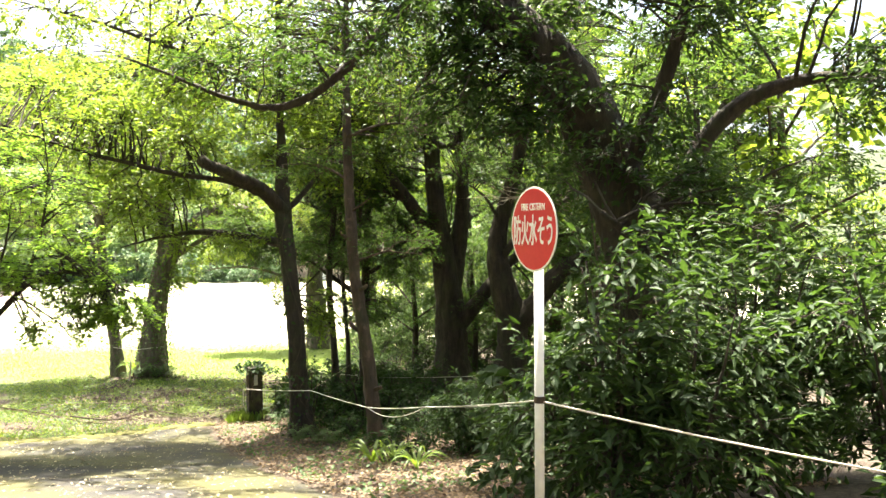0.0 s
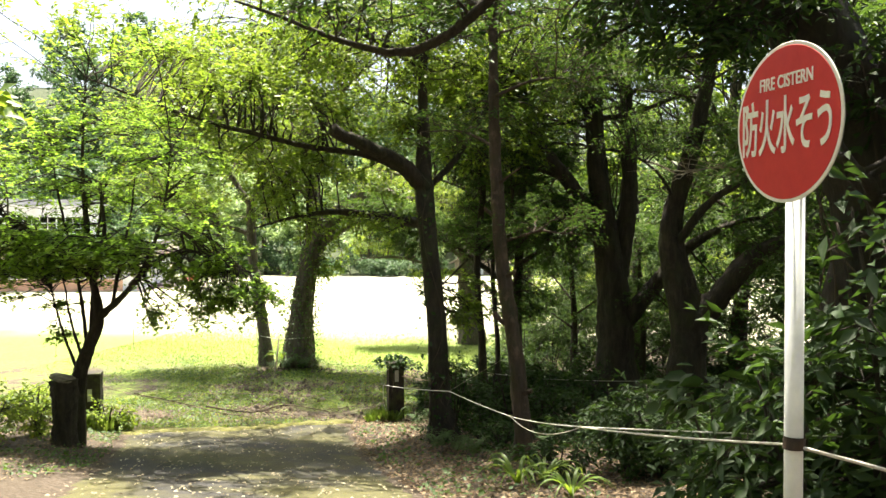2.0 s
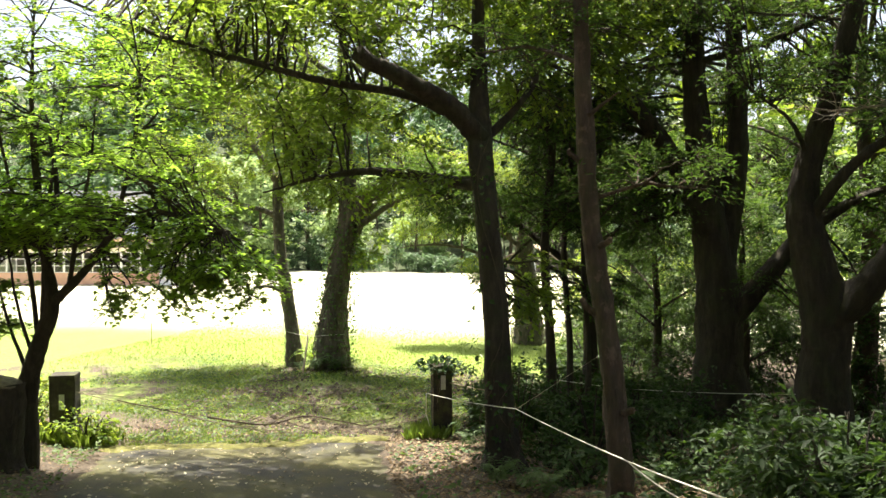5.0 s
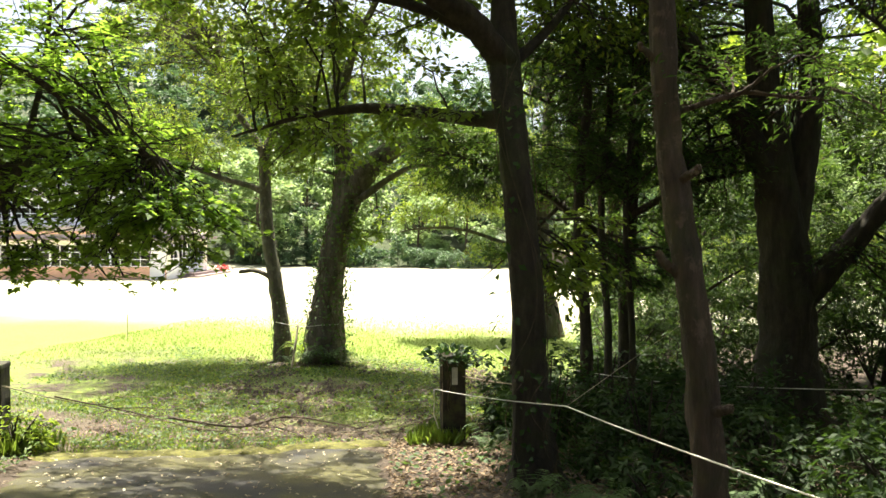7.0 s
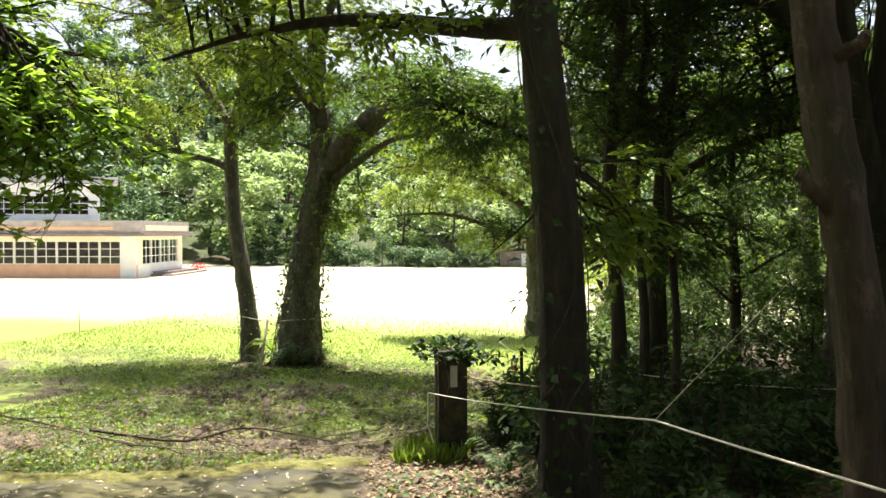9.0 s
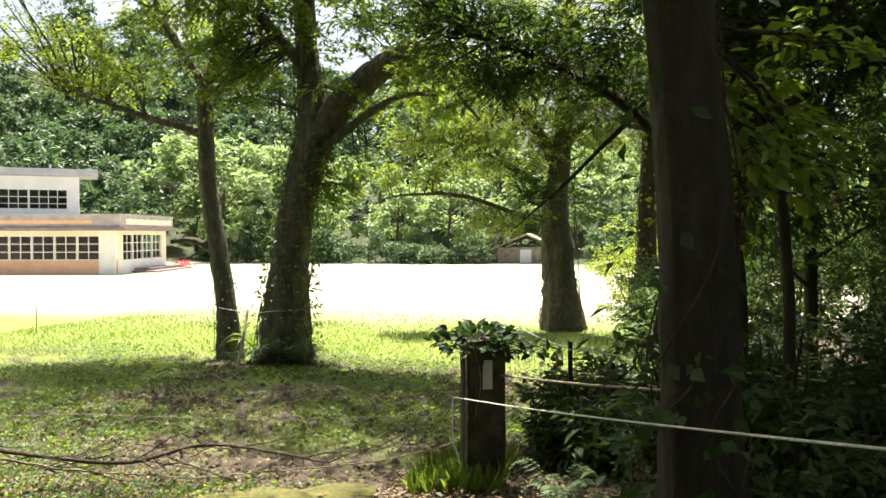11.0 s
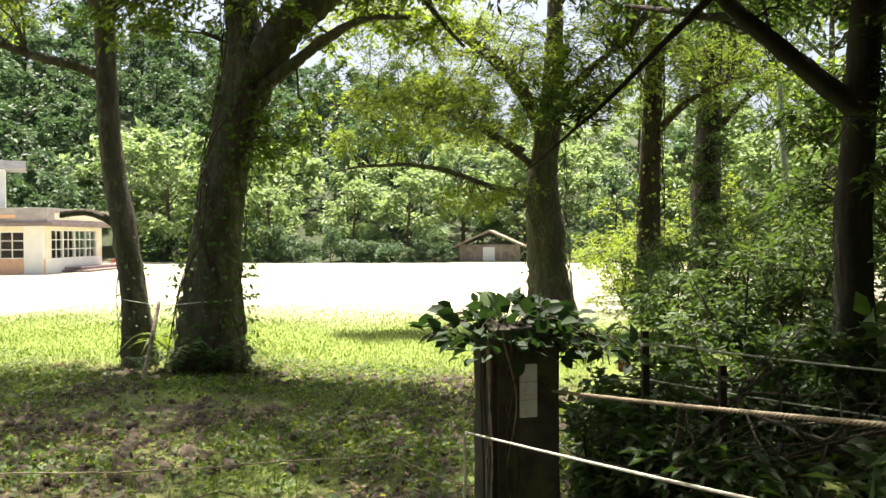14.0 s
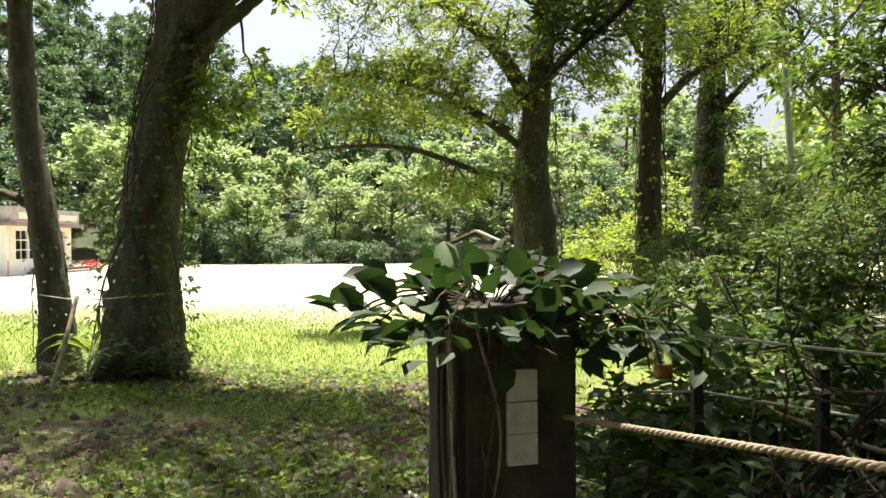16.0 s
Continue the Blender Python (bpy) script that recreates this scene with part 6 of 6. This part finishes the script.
def window(m, x0, x1, z0, z1, cols, rows_at, parent):
    """A steel-framed window in an opening: outer frame, glazing bars, panes."""
    t = 0.045
    bm = bmesh.new()
    rings = []
    for y in (0.06, 0.14):
        rings.append([[bm.verts.new((x, y, z)) for x, z in ((x0 + k, z0 + k), (x1 - k, z0 + k), (x1 - k, z1 - k), (x0 + k, z1 - k))] for k in (0, t)])
    for i in range(4):
        n = (i + 1) % 4
        (fo, fi), (bo, bi) = rings
        bm.faces.new((fo[i], fo[n], fi[n], fi[i]))
        bm.faces.new((bo[n], bo[i], bi[i], bi[n]))
        bm.faces.new((fo[n], fo[i], bo[i], bo[n]))
        bm.faces.new((fi[i], fi[n], bi[n], bi[i]))
    bmesh.ops.recalc_face_normals(bm, faces=bm.faces)
    bm.transform(m)
    w = part("window", bm, FRAME_PAINT, parent)
    zs = [z0 + t] + [z0 + (z1 - z0) * r for r in rows_at] + [z1 - t]
    xs = [x0 + t + (x1 - x0 - 2 * t) * i / cols for i in range(cols + 1)]
    for z in zs[1:-1]:
        slab("glazing_bar", m, (x0 + t, 0.075, z - 0.025), (x1 - t, 0.125, z + 0.025), FRAME_PAINT, w, bevel=0)
    for x in xs[1:-1]:
        slab("glazing_bar", m, (x - 0.025, 0.072, z0 + t), (x + 0.025, 0.128, z1 - t), FRAME_PAINT, w, bevel=0)
    for i in range(cols):
        for j in range(len(zs) - 1):
            g = slab("pane", m, (xs[i] + 0.025, 0.098, zs[j] + 0.025), (xs[i + 1] - 0.025, 0.104, zs[j + 1] - 0.025), GLASS, w, bevel=0)
            g.visible_shadow = False
    return w


def build_school():
    root = tagged(new("school_building"), "old two-storey white school building with long window rows", "building")
    base = -3.32
    c = Vector((-33.0, 55.2, base))
    u, v = Vector((-0.98, -0.2, 0)), Vector((-0.2, 0.98, 0))
    root.matrix_basis = Matrix.Translation(c)
    # low front wing: its long face runs left from the corner, its end face runs back
    n = 12
    bay = 1.36
    length = n * bay + 1.0
    front = face_frame(c + u * length, tuple(-u))
    side = face_frame(c, tuple(v))
    top = 2.4
    slab("wall", front, (0, 0, 0.0), (length, 0.28, 0.85), ORANGE_WALL, root, "orange wall below the windows")
    slab("wall", front, (0, 0, top - 0.1), (length, 0.28, 2.6), PLASTER, root, "cream lintel")
    slab("pier", front, (length - 1.0, -0.06, 0.0), (length, 0.28, 2.6), WHITE_WALL, root, "white corner pier")
    for i in range(n):
        x0 = i * bay
        window(front, x0 + 0.02, x0 + bay - 0.02, 0.85, top - 0.1, 2, (0.33, 0.66), root)
        slab("post", front, (x0 - 0.019, 0.02, 0.85), (x0 + 0.019, 0.2, top - 0.1), FRAME_PAINT, root)
    depth = 8.0
    slab("wall", side, (0.28, 0, 0), (depth, 0.28, 0.8), WHITE_WALL, root, "white wall below the windows")
    slab("wall", side, (0.28, 0, top), (depth, 0.28, 2.6), PLASTER, root)
    slab("pier", side, (0.28, -0.003, 0.8), (1.0, 0.28, top), PLASTER, root, "cream pier")
    for i in range(4):
        x0 = 1.0 + i * 1.55
        window(side, x0, x0 + 1.5, 0.8, top, 2, (0.33, 0.66), root)
        slab("post", side, (x0 + 1.48, 0.02, 0.8), (x0 + 1.57, 0.2, top), FRAME_PAINT, root)
    slab("pier", side, (7.2, -0.003, 0.8), (depth, 0.28, top), PLASTER, root, "cream pier")
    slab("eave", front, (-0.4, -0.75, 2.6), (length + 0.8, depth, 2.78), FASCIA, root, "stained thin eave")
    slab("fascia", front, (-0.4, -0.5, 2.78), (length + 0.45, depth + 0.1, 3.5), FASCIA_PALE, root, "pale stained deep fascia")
    slab("fascia_strip", front, (0.5, -0.54, 3.0), (length - 1.2, -0.5, 3.2), ORANGE_WALL, root, "faded orange strip")
    slab("fascia_strip", side, (0.3, -0.49, 2.95), (depth - 0.3, -0.45, 3.3), PLASTER, root, "cream inset strip")
    slab("roof_edge", front, (-0.45, -0.55, 3.5), (length + 0.5, depth + 0.15, 3.57), ROOFING, root, "grey roof edge")
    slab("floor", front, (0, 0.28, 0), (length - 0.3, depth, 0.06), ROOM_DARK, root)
    slab("back_wall", front, (0, 4.5, 0.06), (length - 0.3, 4.7, 2.6), ROOM_DARK, root, "inner wall, indoor shade in its colour")
    slab("step", side, (2.0, -1.6, -0.05), (8.8, -0.1, 0.14), FASCIA, root, "concrete entrance step")
    slab("step", side, (2.4, -1.1, 0.14), (8.4, -0.1, 0.3), FASCIA, root, "concrete entrance step")
    # upper block, set back and turned a little
    o, u2 = Vector((-40.6, 62.0, base)), Vector((-0.8, -0.6, 0))
    ulen = 13.0
    up = face_frame(o + u2 * ulen, tuple(-u2))
    sill, head, z1 = 4.1, 5.45, 6.33
    slab("wall", up, (0, 0, 0), (ulen, 0.3, sill), WHITE_WALL, root, "white upper wall")
    slab("wall", up, (0, 0, head), (ulen, 0.3, z1), WHITE_WALL, root)
    slab("wall", up, (ulen - 0.75, -0.004, sill), (ulen, 0.3, head), WHITE_WALL, root)
    slab("end_wall", up, (ulen - 0.3, 0.3, 0), (ulen, 2.4, z1), WHITE_WALL, root, "white end wall")
    for i in range(5):
        x1 = ulen - 0.75 - i * 2.4
        window(up, x1 - 2.36, x1, sill, head, 4, (0.28, 0.62), root)
        slab("pier", up, (x1 - 2.4, 0.0, sill), (x1 - 2.36, 0.3, head), WHITE_WALL, root)
    # Dark colour again stands in for the shade of the upper rooms.
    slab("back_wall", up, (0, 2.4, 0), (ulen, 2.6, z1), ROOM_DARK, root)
    slab("roof", up, (-0.5, -1.3, z1), (ulen + 1.2, 2.6, z1 + 0.46), ROOFING, root, "flat grey roof with wide eaves")
    slab("roof_vent", up, (ulen - 1.9, 0.4, z1 + 0.46), (ulen - 1.75, 0.55, z1 + 0.85), ROOFING, root)


build_school()


def build_flowers():
    me_n = 160
    P = np.array([-33.6, 63.6, -3.0]) + RNG.normal(0, 1, (me_n, 3)) * np.array([0.35, 0.35, 0.14])
    me = leaves_mesh("flower_bed", P, RNG.normal(size=(me_n, 3)), RNG.normal(size=(me_n, 3)) + np.array([0, 0, 1]), np.full(me_n, 0.15), 0.8, RED_BLOOM)
    tagged(new("flower_bed", me), "small red flowers beside the school steps", "flowers", kind="stuff")


build_flowers()


def build_hut():
    x, y = -11.6, 79.0
    b = gz(x, y)
    root = tagged(new("low_hut"), "low weathered hut with a shallow roof at the yard's far side", "hut")
    root.matrix_basis = pose(x, y, b)
    bm = box(bmesh.new(), (x - 2.3, y - 1.5, b - 0.3), (x + 2.3, y + 1.5, b + 1.2))
    part("wall", bm, HUT_WOOD, root)
    for i in range(9):
        xx = x - 2.3 + i * 0.52
        part("board", box(bmesh.new(), (xx, y - 1.56, b - 0.2), (xx + 0.47, y - 1.5, b + 1.15), 0.01), HUT_WOOD, root)
    bm = bmesh.new()
    pts = [(-2.8, 1.05), (0, 2.3), (2.8, 1.05), (2.8, 0.93), (0, 2.15), (-2.8, 0.93)]
    a = [bm.verts.new((x + p, y - 2, b + q)) for p, q in pts]
    c = [bm.verts.new((x + p, y + 2, b + q)) for p, q in pts]
    for i in range(6):
        bm.faces.new((a[i], a[(i + 1) % 6], c[(i + 1) % 6], c[i]))
    bm.faces.new(a[::-1])
    bm.faces.new(c)
    bmesh.ops.recalc_face_normals(bm, faces=bm.faces)
    part("roof", bm, HUT_WOOD, root, "brown roof")
    part("door", box(bmesh.new(), (x - 0.5, y - 1.62, b - 0.1), (x + 0.4, y - 1.57, b + 1.0)), WHITE_WALL, root, "pale sheet")


build_hut()
rope("power_line", [(-38.0, 58.0, 3.2), (-14, 76, 1.8), (20, 70, 2.6)], 0.008, WIRE, "thin overhead wire along the hillside", "wire", sag=0.02)
rope("power_line", [(-38.0, 58.0, 3.0), (-30, 82, 2.4)], 0.008, WIRE, "thin overhead wire along the hillside", "wire", sag=0.02)


# ---- surrounding woods ----
def wood_tree(name, height, spread, material, leaf, width, twigs, label, bark, group, low=0.35, per=12, fine=True, thick=0.10, arms=7):
    h = height
    limbs = []
    blobs = []
    for k in range(arms):
        a = k * 2.39 + RNG.uniform(-0.3, 0.3)
        z = h * (low + (0.85 - low) * k / arms)
        r = spread * (1.0 - 0.5 * abs(k / arms - 0.35))
        limbs.append([(0, 0, z * 0.85, 0.05 * h / 8), (0.5 * r * math.cos(a), 0.5 * r * math.sin(a), z + 0.05 * h, 0.03 * h / 8), (0.95 * r * math.cos(a), 0.95 * r * math.sin(a), z + 0.1 * h, 0.012 * h / 8)])
        blobs.append((0.7 * r * math.cos(a), 0.7 * r * math.sin(a), z + 0.1 * h, 0.6 * r, 0.6 * r, thick * h, twigs))
    blobs.append((0, 0, h * 0.92, 0.6 * spread, 0.6 * spread, 0.12 * h, twigs))
    return tree(name, [(0, 0, -0.3, 0.022 * h), (0.1, 0, h * 0.3, 0.017 * h), (-0.1, 0.1, h * 0.6, 0.011 * h), (0, 0, h * 0.92, 0.003 * h)], limbs, blobs, bark, material, leaf, width, per, label=label, group=group, fine=fine, dense=1.0, sides=8)


def place_all(proto, spots):
    """The first spot takes the tree itself, the others copies."""
    for i, (x, y, turn, size) in enumerate(spots):
        m = Matrix.Translation((x, y, gz(x, y))) @ pose(0, 0, 0, 0, 0, turn)
        if i == 0:
            keep = m
        else:
            ob = copy_thing(proto, m)
            ob.scale = (size, size, size * (0.9 + 0.2 * ((i * 7) % 5) / 4))
    proto.matrix_basis = keep


place_all(wood_tree("evergreen_tree", 7.5, 2.6, LEAF_NARROW, 0.16, 0.28, 92, "dark evergreen tree in the woods beside the lane", BARK_DARK, "evergreens beside the lane", 0.2, 14, arms=8),
          [(4.2, 23.0, 0, 1), (5.2, 16.8, 140, 1.1), (6.5, 27.5, 260, 1.0), (2.6, 25.6, 310, 0.75), (-0.9, 25.4, 80, 0.7), (7.4, 20.6, 200, 1.05), (0.9, 24.2, 20, 0.6), (4.4, 20.6, 110, 0.85)])
# Trunks stand out of view; these trees are added to shade the lane.
place_all(wood_tree("broadleaf_tree", 9.0, 3.6, LEAF_MID, 0.14, 0.5, 110, "green broadleaf tree shading the lane", BARK_BROWN, "broadleaf trees by the lane", 0.4, 13, arms=8),
          [(-9.2, 6.0, 0, 1), (-13.5, 11.5, 60, 0.95), (-11.2, 8.6, 150, 1.0)])
# Added trees, mostly unseen, whose crowns shade the lane and the woods.
place_all(wood_tree("shade_tree", 10.0, 4.6, LEAF_MID, 0.36, 0.55, 34, "tall leafy tree added around the lane for shade, mostly unseen", BARK_BROWN, "tall trees around the lane", 0.42, 11, False, 0.09, 8),
          [(-7.6, 1.0, 120, 1.0), (4.5, -4.5, 200, 1.1), (-1.5, -11, 250, 1.2), (-16.0, 15.5, 310, 0.9), (9.5, 32.0, 30, 1.1), (-13.5, 3.5, 40, 1.0), (-8.5, -6.5, 80, 1.1), (6.0, 1.6, 10, 0.95), (14.5, 8.0, 130, 0.6), (14.5, 20.0, 220, 0.6), (17.0, 26.0, 300, 0.6),
           (13.5, 33.5, 20, 0.6), (12.5, 2.0, 70, 1.1), (13.5, 14.0, 160, 0.6), (-19.5, 9.5, 90, 1.0), (-22, 17.5, 180, 1.0), (-14.5, -5.0, 200, 1.1), (3.5, -14, 40, 1.1), (12.5, 38.0, 250, 1.0), (14.0, 28.0, 310, 0.6), (10.0, -7.0, 15, 1.0), (-7.5, -14.0, 60, 1.1), (3.5, 44.0, 90, 1.0), (8.0, 19.6, 190, 1.0), (3.4, 24.8, 15, 1.05)])
# low-branched trees added, mostly unseen, to block skylight behind the walk and along both sides
ring = [(x, -9.5 - 2.5 * (i % 2), 50.0 * i, 1.0) for i, x in enumerate(np.arange(-15.0, 12.0, 2.4))]
ring += [(11.5 + 2.0 * (i % 2), y, 70.0 * i, 0.9 if y < 8 else 0.42) for i, y in enumerate(np.arange(-6.0, 32.0, 2.6))]
ring += [(-14.5 - 2.0 * (i % 2), y, 40.0 * i, 1.0) for i, y in enumerate(np.arange(-7.0, 13.0, 2.6))]
place_all(wood_tree("screen_tree", 8.0, 3.2, LEAF_DARK, 0.42, 0.5, 26, "low-branched evergreen tree added, mostly unseen, to block skylight", BARK_DARK, "evergreens closing the woods", 0.02, 9, False, 0.16, 8), [(float(a), float(b), c, d) for a, b, c, d in ring])
# Leaf colour of this tree is lightened for sun and haze.
HILL = wood_tree("hillside_tree", 10.0, 5.0, LEAF_HAZE, 0.6, 0.5, 36, "green tree on the wooded hillside, haze in its leaf colour", BARK_BROWN, "trees on the hillside", 0.12, 9, False, 0.13, 8)
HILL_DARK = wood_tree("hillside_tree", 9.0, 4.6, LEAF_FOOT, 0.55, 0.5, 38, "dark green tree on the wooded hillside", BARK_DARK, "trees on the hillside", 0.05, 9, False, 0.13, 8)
spots_a, spots_b = [], []
for row, (dist, step) in enumerate(((1, 5.2), (7, 6.4), (14, 7.6), (23, 8.8), (34, 10.0), (48, 12.0))):
    xx = -80.0
    while xx < 34:
        start = 77 - 12 * smoothstep(-28, -60, xx) - 8 * smoothstep(5, 40, xx)
        item = (xx + RNG.uniform(-1.5, 1.5), float(start) + dist + RNG.uniform(-1.5, 1.5), RNG.uniform(0, 360), RNG.uniform(0.5, 0.75) if row == 0 else RNG.uniform(0.75, 1.1))
        if not (row == 0 and -17 < item[0] < -6):
            (spots_a if RNG.random() < (0.7 if row < 2 else 0.3) and item[0] > -48 + 6 * row else spots_b).append(item)
        xx += step
for dist in (64, 82):
    for xx in np.arange(-92, -22, 12.0):
        start = 77 - 12 * smoothstep(-28, -60, xx)
        spots_b.append((float(xx) + RNG.uniform(-2, 2), float(start) + dist, RNG.uniform(0, 360), 1.15))
for dist in (28, 41, 55):
    for xx in np.arange(-74, -24, 9.0):
        start = 77 - 12 * smoothstep(-28, -60, xx)
        spots_b.append((float(xx) + RNG.uniform(-2, 2), float(start) + dist, RNG.uniform(0, 360), 1.1))
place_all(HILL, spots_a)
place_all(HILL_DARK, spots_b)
for sx in np.arange(-38, 6, 1.5):
    if -15.5 < sx < -7.5:
        continue
    shrub("hillfoot_shrub", float(sx) + RNG.uniform(-0.6, 0.6), 74.5 + RNG.uniform(-0.8, 0.8), 1.6, 1.2, RNG.uniform(1.6, 3.0), LEAF_FOOT, 0.28, 0.4, 44, "leafy shrub along the foot of the hillside", per=10, group="shrubs at the hill's foot", fine=False)
